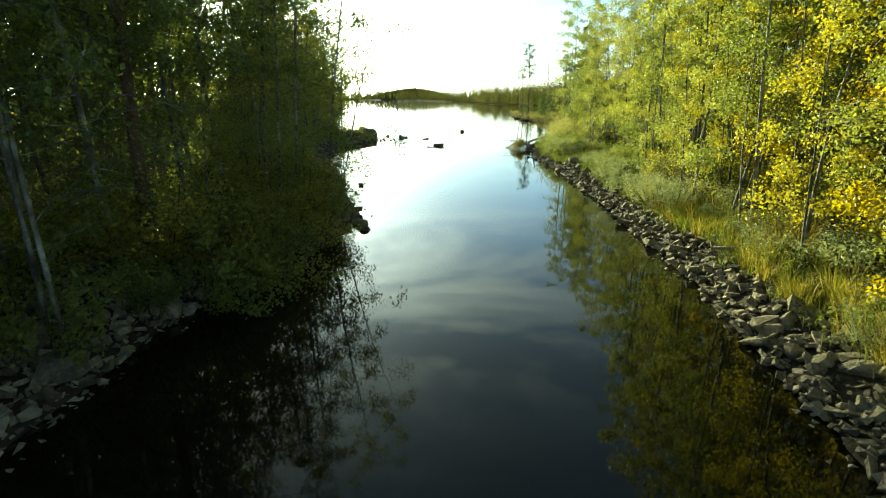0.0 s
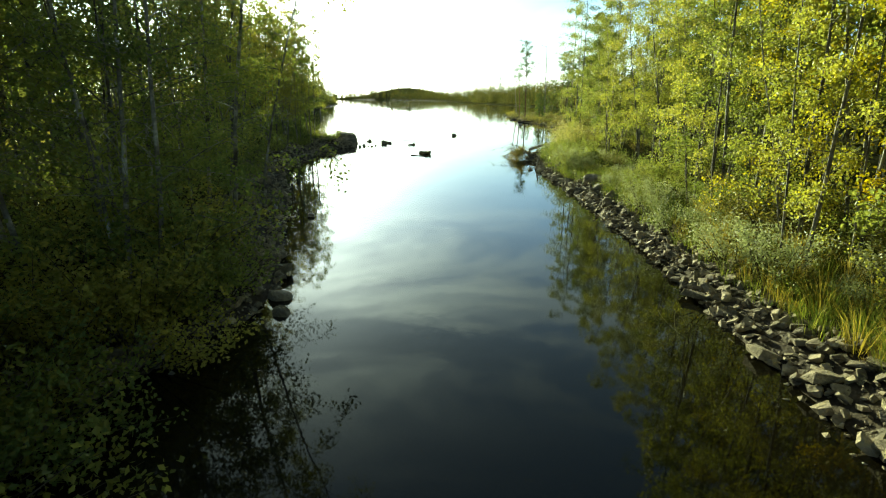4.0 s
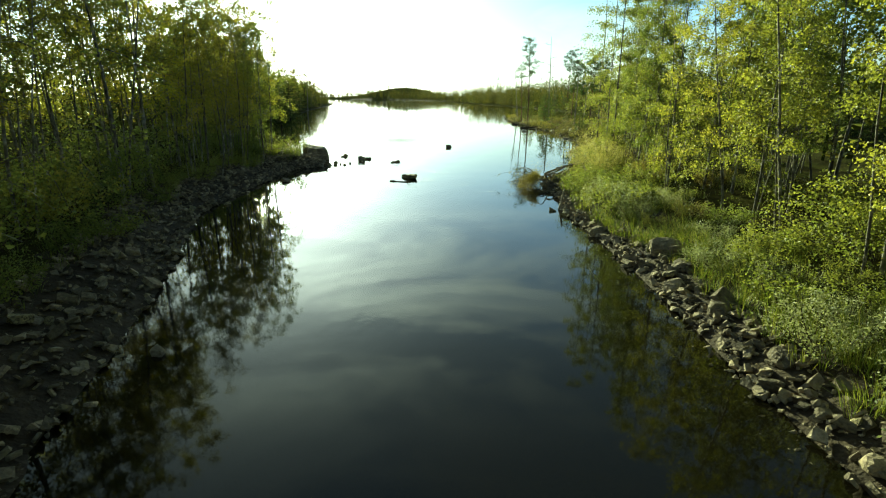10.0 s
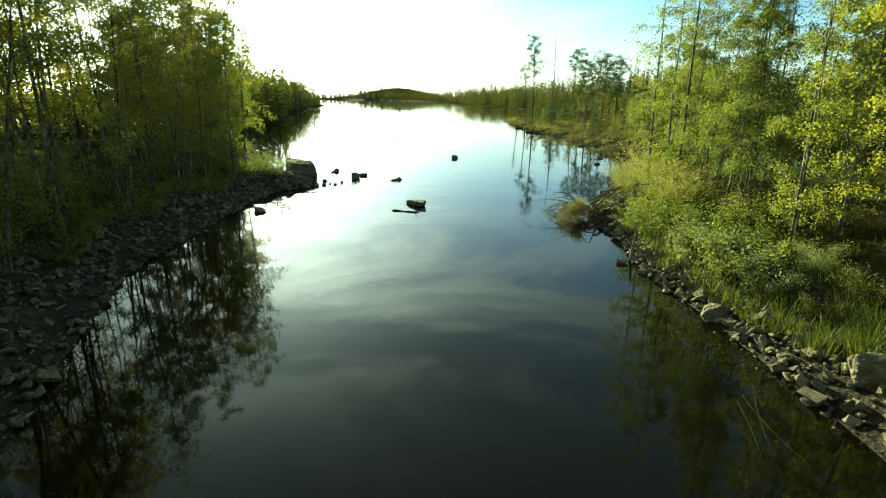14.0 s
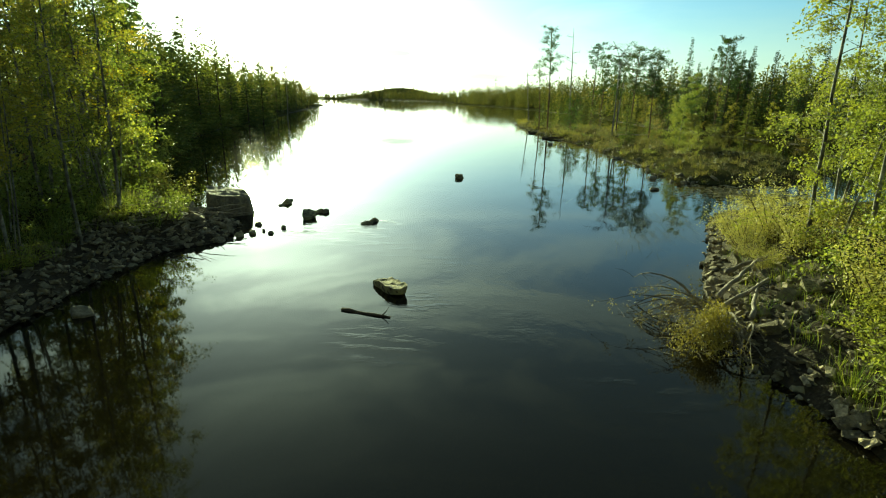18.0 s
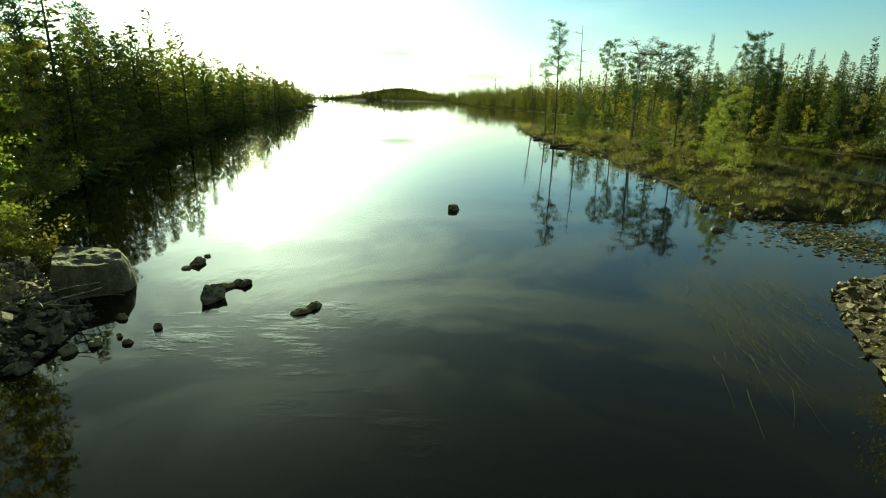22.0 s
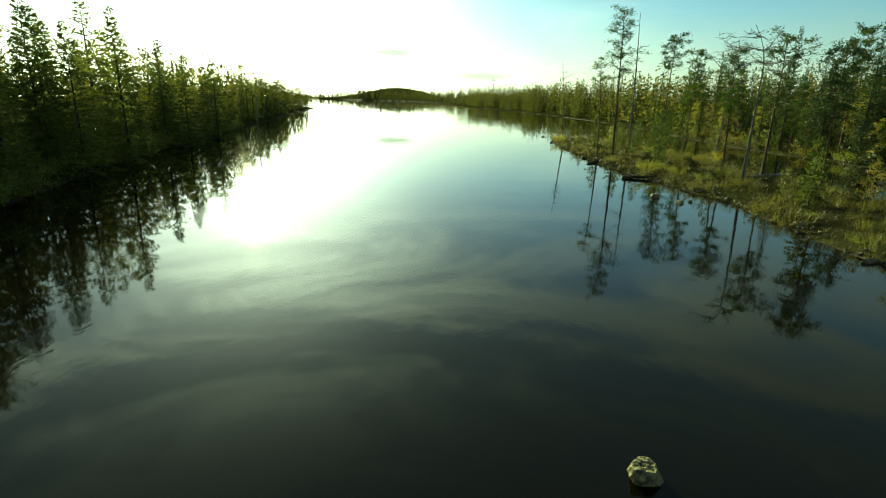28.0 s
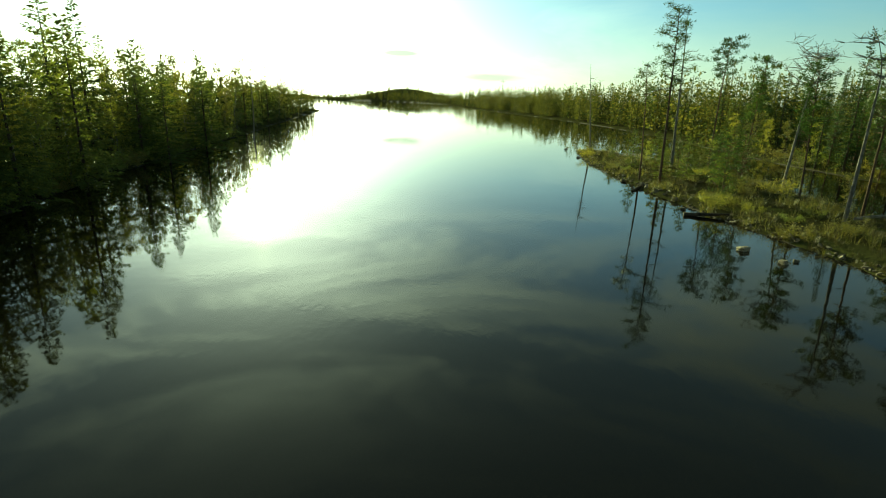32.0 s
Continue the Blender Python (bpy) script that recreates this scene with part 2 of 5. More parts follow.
LEAF_DULL = leaf_material("dull_autumn_leaf", [(0.09, 0.1, 0.03), (0.17, 0.16, 0.045), (0.28, 0.22, 0.06)], 0.45)
LEAF_FADED = leaf_material("faded_willow_leaf", [(0.15, 0.135, 0.045), (0.28, 0.235, 0.06), (0.42, 0.33, 0.08)], 0.4)
LEAF_STRAW = leaf_material("yellow_willow_leaf", [(0.26, 0.25, 0.08), (0.4, 0.37, 0.13), (0.5, 0.45, 0.17)], 0.45)
NEEDLE = leaf_material("spruce_needles", [(0.06, 0.08, 0.03), (0.105, 0.13, 0.04), (0.19, 0.19, 0.052)], 0.55, 0.5, 0.1)
DARK_NEEDLE = leaf_material("dark_spruce_needles", [(0.035, 0.055, 0.024), (0.06, 0.085, 0.03), (0.1, 0.115, 0.036)], 0.35, 0.5, 0.1)
PINE_NEEDLE = leaf_material("pine_needles", [(0.04, 0.075, 0.024), (0.07, 0.11, 0.03), (0.12, 0.14, 0.035)], 0.35)
GRASS = leaf_material("grass_blades", [(0.07, 0.11, 0.022), (0.17, 0.21, 0.04), (0.36, 0.35, 0.1)], 0.4, 0.0, 0.25)
GOLD_GRASS = leaf_material("golden_grass", [(0.2, 0.17, 0.04), (0.4, 0.32, 0.07), (0.55, 0.43, 0.13)], 0.45, 0.0, 0.2)
HEATH = leaf_material("heath_twigs", [(0.05, 0.05, 0.02), (0.11, 0.085, 0.035), (0.17, 0.13, 0.05)], 0.25, 0.0)
SEDGE = leaf_material("sedge_blades", [(0.1, 0.11, 0.03), (0.2, 0.185, 0.045), (0.34, 0.28, 0.09)], 0.4, 0.0)
WEED = leaf_material("water_weed", [(0.06, 0.065, 0.025), (0.14, 0.135, 0.06), (0.27, 0.25, 0.14)], 0.3, 0.0)
PAD = leaf_material("pond_pads", [(0.14, 0.13, 0.05), (0.24, 0.2, 0.09), (0.32, 0.27, 0.15)], 0.15, 0.0)
STONE = rough_material("grey_stone", [(0.25, (0.085, 0.067, 0.048)), (0.5, (0.205, 0.17, 0.12)), (0.8, (0.47, 0.39, 0.28))], 3.5, 0.85, 0.7, 20.0,
                       ((0.24, 0.2, 0.12), 7.0, 0.54, 0.66), 0.5)
LICHEN = rough_material("lichen_stone", [(0.3, (0.14, 0.12, 0.08)), (0.5, (0.3, 0.26, 0.15)), (0.75, (0.44, 0.38, 0.2))], 5.0, 0.85, 0.7, 18.0,
                        ((0.07, 0.06, 0.05), 9.0, 0.5, 0.6), 0.2)
BIRCH_BARK = rough_material("birch_bark", [(0.35, (0.05, 0.042, 0.034)), (0.52, (0.17, 0.15, 0.12)), (0.72, (0.5, 0.46, 0.4))], 4.0, 0.7, 0.3, 40.0)
DARK_BARK = rough_material("dark_bark", [(0.3, (0.035, 0.026, 0.018)), (0.6, (0.1, 0.075, 0.05)), (0.8, (0.16, 0.12, 0.085))], 5.0, 0.9, 0.6, 25.0)
PINE_BARK = rough_material("pine_bark", [(0.3, (0.06, 0.04, 0.028)), (0.55, (0.15, 0.09, 0.055)), (0.8, (0.24, 0.14, 0.08))], 3.0, 0.9, 0.6, 25.0)
GREY_WOOD = rough_material("weathered_wood", [(0.3, (0.13, 0.11, 0.09)), (0.6, (0.28, 0.24, 0.2)), (0.8, (0.46, 0.42, 0.36))], 4.0, 0.85, 0.4, 30.0)
SOIL = rough_material("forest_floor", [(0.3, (0.025, 0.025, 0.012)), (0.5, (0.055, 0.05, 0.022)), (0.62, (0.075, 0.08, 0.024)), (0.8, (0.12, 0.09, 0.045))], 0.6, 0.95, 0.8, 6.0,
                      ((0.055, 0.055, 0.022), 0.25, 0.45, 0.62), 0.0, 0.0)
GRAVEL = rough_material("shore_gravel", [(0.3, (0.022, 0.016, 0.01)), (0.55, (0.05, 0.036, 0.022)), (0.8, (0.11, 0.085, 0.055))], 2.2, 0.9, 0.9, 14.0, objects=0.0)
STEEL = rough_material("grey_steel", [(0.3, (0.16, 0.17, 0.17)), (0.7, (0.24, 0.25, 0.25))], 1.0, 0.6, 0.1, 10.0)


# places where stones break the stream: x, y, reach, height
RIPPLES = [(-0.6, 52.6, 1.8, 1.9), (0.2, 53.6, 0.9, 3.0), (1.4, 47.3, 1.0, 2.4), (0.9, 45.6, 1.3, 1.2), (-2.05, 52.4, 0.8, 4.5), (-2.0, 53.2, 1.1, 1.5), (4.3, 44.0, 1.3, 1.3), (2.0, 49.8, 1.2, 0.9), (0.6, 50.9, 1.4, 1.0), (3.0, 46.2, 1.0, 0.7)]


def water_material():
    m, n, l = material("lake_water")
    o = n.new("ShaderNodeOutputMaterial")
    tc, mp = n.new("ShaderNodeTexCoord"), n.new("ShaderNodeMapping")
    mp.inputs["Scale"].default_value = (1.0, 0.55, 1.0)
    l.new(tc.outputs["Object"], mp.inputs["Vector"])
    big, small, patch = n.new("ShaderNodeTexNoise"), n.new("ShaderNodeTexNoise"), n.new("ShaderNodeTexNoise")
    big.inputs["Scale"].default_value, big.inputs["Detail"].default_value = 0.7, 3.0
    small.inputs["Scale"].default_value, small.inputs["Detail"].default_value = 5.0, 4.0
    patch.inputs["Scale"].default_value, patch.inputs["Detail"].default_value = 0.22, 2.0
    for t in (big, small, patch):
        l.new(mp.outputs["Vector"], t.inputs["Vector"])
    pr = n.new("ShaderNodeMapRange")
    pr.inputs["From Min"].default_value, pr.inputs["From Max"].default_value = 0.5, 0.7
    pr.inputs["To Min"].default_value, pr.inputs["To Max"].default_value = 0.06, 0.5
    l.new(patch.outputs["Fac"], pr.inputs["Value"])
    mul = n.new("ShaderNodeMath")
    mul.operation = "MULTIPLY"
    l.new(small.outputs["Fac"], mul.inputs[0])
    l.new(pr.outputs["Result"], mul.inputs[1])
    add = n.new("ShaderNodeMath")
    l.new(mul.outputs[0], add.inputs[0])
    l.new(big.outputs["Fac"], add.inputs[1])
    chop, streak, smap, sr = n.new("ShaderNodeTexNoise"), n.new("ShaderNodeTexNoise"), n.new("ShaderNodeMapping"), n.new("ShaderNodeMapRange")
    chop.inputs["Scale"].default_value, chop.inputs["Detail"].default_value = 17.0, 3.0
    smap.inputs["Rotation"].default_value, smap.inputs["Scale"].default_value = (0, 0, 0.5), (0.7, 2.0, 1.0)
    streak.inputs["Scale"].default_value, streak.inputs["Detail"].default_value = 1.6, 4.0
    sr.inputs["From Min"].default_value, sr.inputs["From Max"].default_value = 0.5, 0.72
    sr.inputs["To Min"].default_value, sr.inputs["To Max"].default_value = 0.06, 1.0
    l.new(tc.outputs["Object"], smap.inputs["Vector"])
    l.new(smap.outputs["Vector"], chop.inputs["Vector"])
    l.new(smap.outputs["Vector"], streak.inputs["Vector"])
    l.new(streak.outputs["Fac"], sr.inputs["Value"])
    waves = n.new("ShaderNodeMath")
    waves.operation = "MULTIPLY"
    l.new(chop.outputs["Fac"], waves.inputs[0])
    l.new(sr.outputs["Result"], waves.inputs[1])
    for x, y, r, high in RIPPLES:
        far = n.new("ShaderNodeVectorMath")
        far.operation = "DISTANCE"
        far.inputs[1].default_value = (x, y, 0)
        l.new(tc.outputs["Object"], far.inputs[0])
        fall = n.new("ShaderNodeMapRange")
        fall.interpolation_type = "SMOOTHSTEP"
        fall.inputs["From Min"].default_value, fall.inputs["From Max"].default_value = r, r * 0.1
        fall.inputs["To Max"].default_value = high
        l.new(far.outputs["Value"], fall.inputs["Value"])
        k = n.new("ShaderNodeMath")
        k.operation = "MULTIPLY_ADD"
        l.new(waves.outputs[0], k.inputs[0])
        l.new(fall.outputs["Result"], k.inputs[1])
        l.new(add.outputs[0], k.inputs[2])
        add = k
    bp = n.new("ShaderNodeBump")
    bp.inputs["Strength"].default_value, bp.inputs["Distance"].default_value = 0.10, 0.06
    l.new(add.outputs[0], bp.inputs["Height"])
    gl, df, tr, inner, top, fr = (n.new("ShaderNodeBsdfGlossy"), n.new("ShaderNodeBsdfDiffuse"), n.new("ShaderNodeBsdfTransparent"),
                                  n.new("ShaderNodeMixShader"), n.new("ShaderNodeMixShader"), n.new("ShaderNodeFresnel"))
    gl.inputs["Roughness"].default_value = 0.03
    gl.inputs["Color"].default_value = (1, 1, 1, 1)
    df.inputs["Color"].default_value = (0.007, 0.006, 0.003, 1)
    tr.inputs["Color"].default_value = (0.30, 0.22, 0.10, 1)
    fr.inputs["IOR"].default_value = 1.33
    for s in (gl, fr):
        l.new(bp.outputs["Normal"], s.inputs["Normal"])
    inner.inputs["Fac"].default_value = 0.13
    l.new(df.outputs[0], inner.inputs[1])
    l.new(tr.outputs[0], inner.inputs[2])
    l.new(fr.outputs[0], top.inputs["Fac"])
    l.new(inner.outputs[0], top.inputs[1])
    l.new(gl.outputs[0], top.inputs[2])
    l.new(top.outputs[0], o.inputs["Surface"])
    return m


WATER = water_material()

# ---- mesh helpers ----


def mesh_object(name, verts, faces, mats, parent=None, label="", idx=None, smooth=False):
    me = bpy.data.meshes.new(name)
    me.from_pydata([tuple(v) for v in verts], [], faces)
    for m in (mats if isinstance(mats, list) else [mats]):
        me.materials.append(m)
    if idx is not None:
        me.polygons.foreach_set("material_index", idx)
    if smooth:
        me.polygons.foreach_set("use_smooth", [True] * len(me.polygons))
    me.update()
    ob = new(name, me)
    if parent:
        ob.parent = parent
    if label:
        tagged(ob, label)
    return ob


def part(name, geo, mat, parent, label="", smooth=False):
    return mesh_object(name, geo.v, geo.f, mat, parent, label, smooth=smooth)


class Geo:
    """Plain lists of vertices and faces that grow piece by piece."""

    def __init__(self):
        self.v, self.f = [], []

    def tube(self, pts, radii, n=6, cap=True):
        base = len(self.v)
        pts = [Vector(p) for p in pts]
        for k, p in enumerate(pts):
            d = (pts[min(k + 1, len(pts) - 1)] - pts[max(k - 1, 0)]).normalized()
            a = d.orthogonal().normalized() if abs(d.z) < 0.9 else Vector((1, 0, 0)).cross(d).normalized()
            b = d.cross(a)
            for j in range(n):
                w = 2 * math.pi * j / n
                self.v.append(p + radii[k] * (math.cos(w) * a + math.sin(w) * b))
        for k in range(len(pts) - 1):
            for j in range(n):
                q, r = base + k * n, base + (k + 1) * n
                self.f.append((q + j, q + (j + 1) % n, r + (j + 1) % n, r + j))
        if cap:
            self.f.append(tuple(base + (len(pts) - 1) * n + j for j in range(n)))

    def leaf(self, c, d, side, length, width, fold=0.15):
        """A pointed blade of four corners, folded a little on its midrib."""
        b = len(self.v)
        up = d.cross(side)
        self.v += [c, c + d * (length * 0.45) + side * width * 0.5 + up * fold * width, c + d * length, c + d * (length * 0.45) - side * width * 0.5 + up * fold * width]
        self.f += [(b, b + 1, b + 2), (b, b + 2, b + 3)]

    def blade(self, c, d, length, width, bend):
        b = len(self.v)
        s = Vector((-d.y, d.x, 0))
        s = s.normalized() if s.length > 1e-4 else Vector((1, 0, 0))
        up = Vector((0, 0, 1))
        m = c + up * length * 0.6 + d * bend * 0.35
        e = c + up * length * (1 - 0.25 * bend) + d * bend
        self.v += [c - s * width / 2, c + s * width / 2, m + s * width * 0.4, m - s * width * 0.4, e]
        self.f += [(b, b + 1, b + 2, b + 3), (b + 3, b + 2, b + 4)]


def rand_dir(rng, zmin=-1.0, zmax=1.0):
    z = rng.uniform(zmin, zmax)
    w = rng.uniform(0, 2 * math.pi)
    r = math.sqrt(max(0, 1 - z * z))
    return Vector((r * math.cos(w), r * math.sin(w), z))


def spray(geo, rng, pts, count, spread, length, width, droop=0.6):
    """Leaves hung about the points of a twig."""
    for _ in range(count):
        p = pts[rng.randrange(len(pts))]
        c = p + rand_dir(rng) * (spread * rng.random() ** 0.5)
        d = rand_dir(rng)
        d.z = d.z * 0.6 - droop
        d.normalize()
        side = d.cross(rand_dir(rng))
        if side.length < 0.05:
            continue
        k = rng.uniform(0.7, 1.25)
        geo.leaf(c, d, side.normalized(), length * k, width * k)


def wobble(rng, start, direction, length, steps, bend, gravity=0.0):
    p, d, pts = Vector(start), Vector(direction).normalized(), [Vector(start)]
    for _ in range(steps):
        d = (d + rand_dir(rng) * bend + Vector((0, 0, gravity))).normalized()
        p = p + d * (length / steps)
        pts.append(p.copy())
    return pts


# ---- the plan: shore lines, counter-clockwise round the water ----
RIGHT_SHORE = [(3.6, -60), (3.7, 0), (4.1, 14), (4.5, 17), (4.9, 19.5), (5.2, 22), (5.4, 25), (5.6, 28), (5.75, 31), (5.95, 34.5), (6.0, 37.5), (5.9, 40.2), (6.1, 41.5),
               (6.3, 42.6), (6.3, 43.8), (6.2, 44.8), (6.3, 46.0), (6.9, 47.5), (7.7, 49.2), (8.8, 51.0), (9.8, 53.0), (11.0, 55.0), (14, 56.4), (19, 56.0), (27, 55.5), (37, 57), (44, 61)]
FAR_RIGHT = [(42, 68), (38, 78), (36, 88), (35.2, 97), (34.6, 105), (34.4, 115), (36, 130), (39, 155), (41, 185), (41, 211), (37, 282), (31, 340), (26, 450), (19, 595), (-15, 760), (-72, 880), (-300, 960), (-800, 1000)]
LEFT_SHORE = [(-800, 700), (-300, 420), (-80, 300), (-45, 283), (-41, 272), (-36, 225), (-29, 163), (-26, 145), (-24.5, 127), (-22, 106), (-20.3, 94), (-18.3, 85), (-16.5, 77), (-13.2, 67.5),
              (-11, 62.5), (-8.4, 58), (-6.4, 55.6), (-5.0, 54.6), (-3.9, 53.2), (-3.7, 51.4), (-4.8, 50.4), (-5.1, 48.6), (-5.1, 46), (-5.3, 43), (-5.2, 40), (-4.5, 37.5), (-3.6, 34.7),
              (-2.9, 32), (-2.5, 30), (-1.9, 27.6), (-1.35, 25.6), (-1.5, 24.0), (-2.3, 22.2), (-2.8, 20.3), (-3.1, 18), (-3.3, 15.5), (-3.5, 0), (-3.6, -60)]
SPIT = [(13.3, 62.2), (13.4, 66), (14.2, 69.5), (14.1, 73), (14.5, 78), (15.1, 82), (14.7, 85.5), (14.2, 90), (13.7, 98), (14.0, 106), (14.6, 113), (15.8, 121), (17.0, 126.5), (19.0, 126.0), (21.5, 119),
        (23.2, 111), (24.0, 103), (23.6, 96), (22.8, 90), (23.5, 83), (25.0, 75), (25.0, 67), (20.5, 63.0), (16.5, 61.3)]
WATER_EDGE = RIGHT_SHORE + FAR_RIGHT + LEFT_SHORE


def inside_and_gap(px, py, poly):
    """For arrays of points: whether they lie in the polygon, and how far its edge is."""
    inside = np.zeros(px.shape, bool)
    gap = np.full(px.shape, 1e9)
    for (x0, y0), (x1, y1) in zip(poly, poly[1:] + poly[:1]):
        cross = (y0 > py) != (y1 > py)
        if y1 != y0:
            inside ^= cross & (px < (x1 - x0) * (py - y0) / (y1 - y0) + x0)
        dx, dy = x1 - x0, y1 - y0
        t = np.clip(((px - x0) * dx + (py - y0) * dy) / (dx * dx + dy * dy), 0, 1)
        gap = np.minimum(gap, np.hypot(px - x0 - t * dx, py - y0 - t * dy))
    return inside, gap


def inland(px, py):
    """Metres from the water's edge: plus on land, minus in the water."""
    px, py = np.asarray(px, float), np.asarray(py, float)
    wet, gap = inside_and_gap(px, py, WATER_EDGE)
    isle, gap2 = inside_and_gap(px, py, SPIT)
    d = np.where(wet, -gap, gap)
    return np.where(isle, gap2, np.where(wet, -np.minimum(gap, gap2), d))


def ground_z(px, py):
    px, py = np.asarray(px, float), np.asarray(py, float)
    d = inland(px, py)
    bumps = 0.10 * np.sin(px * 1.7 + 0.6 * np.sin(py * 0.9)) * np.sin(py * 1.3 + px * 0.4) + 0.06 * np.sin(px * 4.1 + py * 2.3) * np.sin(py * 3.7 - px)
    low = (py > 58) & (px > 8) & (px < 60)
    top = np.where(low, 0.5, 0.95)
    land = top * (1 - np.exp(-np.maximum(d, 0) / np.where(low, 1.6, 1.9))) + bumps * np.clip(d / 2, 0, 1) + np.clip(d - 6, 0, 60) * 0.015
    hill = 20 * np.exp(-((px + 45) / 75) ** 2 - ((py - 1090) / 130) ** 2) + 6 * np.exp(-((px - 120) / 150) ** 2 - ((py - 700) / 250) ** 2)
    bed = -0.06 - 1.9 * (1 - np.exp(np.minimum(d, 0) / 4.5)) + bumps * 0.4
    return np.where(d > 0, land + hill * np.clip(d / 40, 0, 1), np.minimum(bed, -0.03 - 0.1 * np.clip(-d, 0, 1)))


def gz(x, y):
    return float(ground_z(np.array([x]), np.array([y]))[0])


def ground():
    xs = np.concatenate([-np.geomspace(3500, 34, 64), np.arange(-33, 46, 0.55), np.geomspace(46.5, 3500, 40)])
    ys = np.concatenate([-np.geomspace(2500, 6, 12), np.arange(-4, 60, 0.5), np.arange(60, 132, 0.8), np.geomspace(133, 4500, 130)])
    gx, gy = np.meshgrid(xs, ys)
    z = ground_z(gx, gy)
    v = np.stack([gx.ravel(), gy.ravel(), z.ravel()], 1)
    w, h = len(xs), len(ys)
    a = (np.arange(h - 1)[:, None] * w + np.arange(w - 1)).ravel()
    f = np.stack([a, a + 1, a + w + 1, a + w], 1)
    d = inland(gx, gy)
    cx, cy = 0.25 * (gx[:-1, :-1] + gx[1:, :-1] + gx[:-1, 1:] + gx[1:, 1:]).ravel(), gy[:-1, :-1].ravel()
    shore_width = np.where(cy < 57, 1.9, 0.0)
    face_d = 0.25 * (d[:-1, :-1] + d[1:, :-1] + d[:-1, 1:] + d[1:, 1:]).ravel()
    ob = mesh_object("ground", v.tolist(), f.tolist(), [SOIL, GRAVEL], idx=(face_d < shore_width).astype(int).tolist(), smooth=True)
    tagged(ob, "mossy brown forest floor and stony river banks", "ground", kind="structure")


ground()
water = mesh_object("water", [(-3500, -2500, 0), (3500, -2500, 0), (3500, 4500, 0), (-3500, 4500, 0)], [(0, 1, 2, 3)], WATER)
tagged(water, "calm dark brown lake water with faint ripples", "water", kind="structure")

# ---- trees ----


def birch(seed, height, width, leaves, leaf, leaf_mat, lean=0.06, bark=None, low=0.2, fine=True, stems=1):
    """A slim birch: leaning stems from one root, thin rising limbs, hanging twigs full of leaves."""
    rng = random.Random(seed)
    wood, crown = Geo(), Geo()
    for one in range(stems):
        h = height * (1.0 if one == 0 else rng.uniform(0.72, 0.95))
        w = rng.uniform(0, 6.3)
        out_from, tilt = (0.0, lean) if one == 0 else (rng.uniform(0.12, 0.4), 0.06 + lean)
        root = (out_from * math.cos(w), out_from * math.sin(w), -0.25)
        way = (rng.uniform(-lean, lean), rng.uniform(-lean, lean), 1) if one == 0 else (tilt * math.cos(w), tilt * math.sin(w), 1)
        stem = wobble(rng, root, way, h + 0.25, 10, 0.05, 0.03)
        r0 = (0.0042 * h + 0.008) * (1.0 if one == 0 else rng.uniform(0.55, 0.85))
        wood.tube(stem, [r0 * (1 - 0.9 * k / 10) for k in range(11)], 7 if fine else 5)
        limbs = 22 if one == 0 else 11
        share = leaves / (22 + 11 * (stems - 1))
        start = low if one == 0 else min(low + 0.1, 0.6)
        for i in range(limbs):
            s = start + (0.98 - start) * i / (limbs - 1)
            k = min(int(s * 10), 9)
            p = stem[k].lerp(stem[k + 1], s * 10 - k)
            w = i * 2.4 + rng.uniform(-0.5, 0.5)
            reach = width * (0.95 - 0.75 * max(0, s - 0.35)) * rng.uniform(0.45, 1.15) * (1.0 if one == 0 else 0.7)
            d = Vector((math.cos(w), math.sin(w), rng.uniform(0.25, 0.8)))
            limb = wobble(rng, p, d, reach, 5, 0.16, -0.07)
            rl = r0 * 0.32 * (1 - 0.6 * s)
            if fine:
                wood.tube(limb, [rl * (1 - 0.8 * j / 5) for j in range(6)], 4, False)
            else:
                wood.tube([limb[0], limb[2], limb[5]], [rl, rl * 0.7, rl * 0.25], 3, False)
            ends = limb[2:]
            for _ in range(3):
                q = limb[rng.randrange(2, 6)]
                twig = wobble(rng, q, rand_dir(rng, -0.6, 0.5), reach * 0.45, 4, 0.2, -0.12)
                if fine:
                    wood.tube(twig[::2], [0.006, 0.004, 0.002], 3, False)
                ends = ends + twig[1:]
            spray(crown, rng, ends, int(share * rng.uniform(0.6, 1.4)), (0.1 if leaf < 0.12 else 0.2) + 0.05 * width, leaf, leaf * 0.72)
    return wood, crown, bark or BIRCH_BARK, leaf_mat


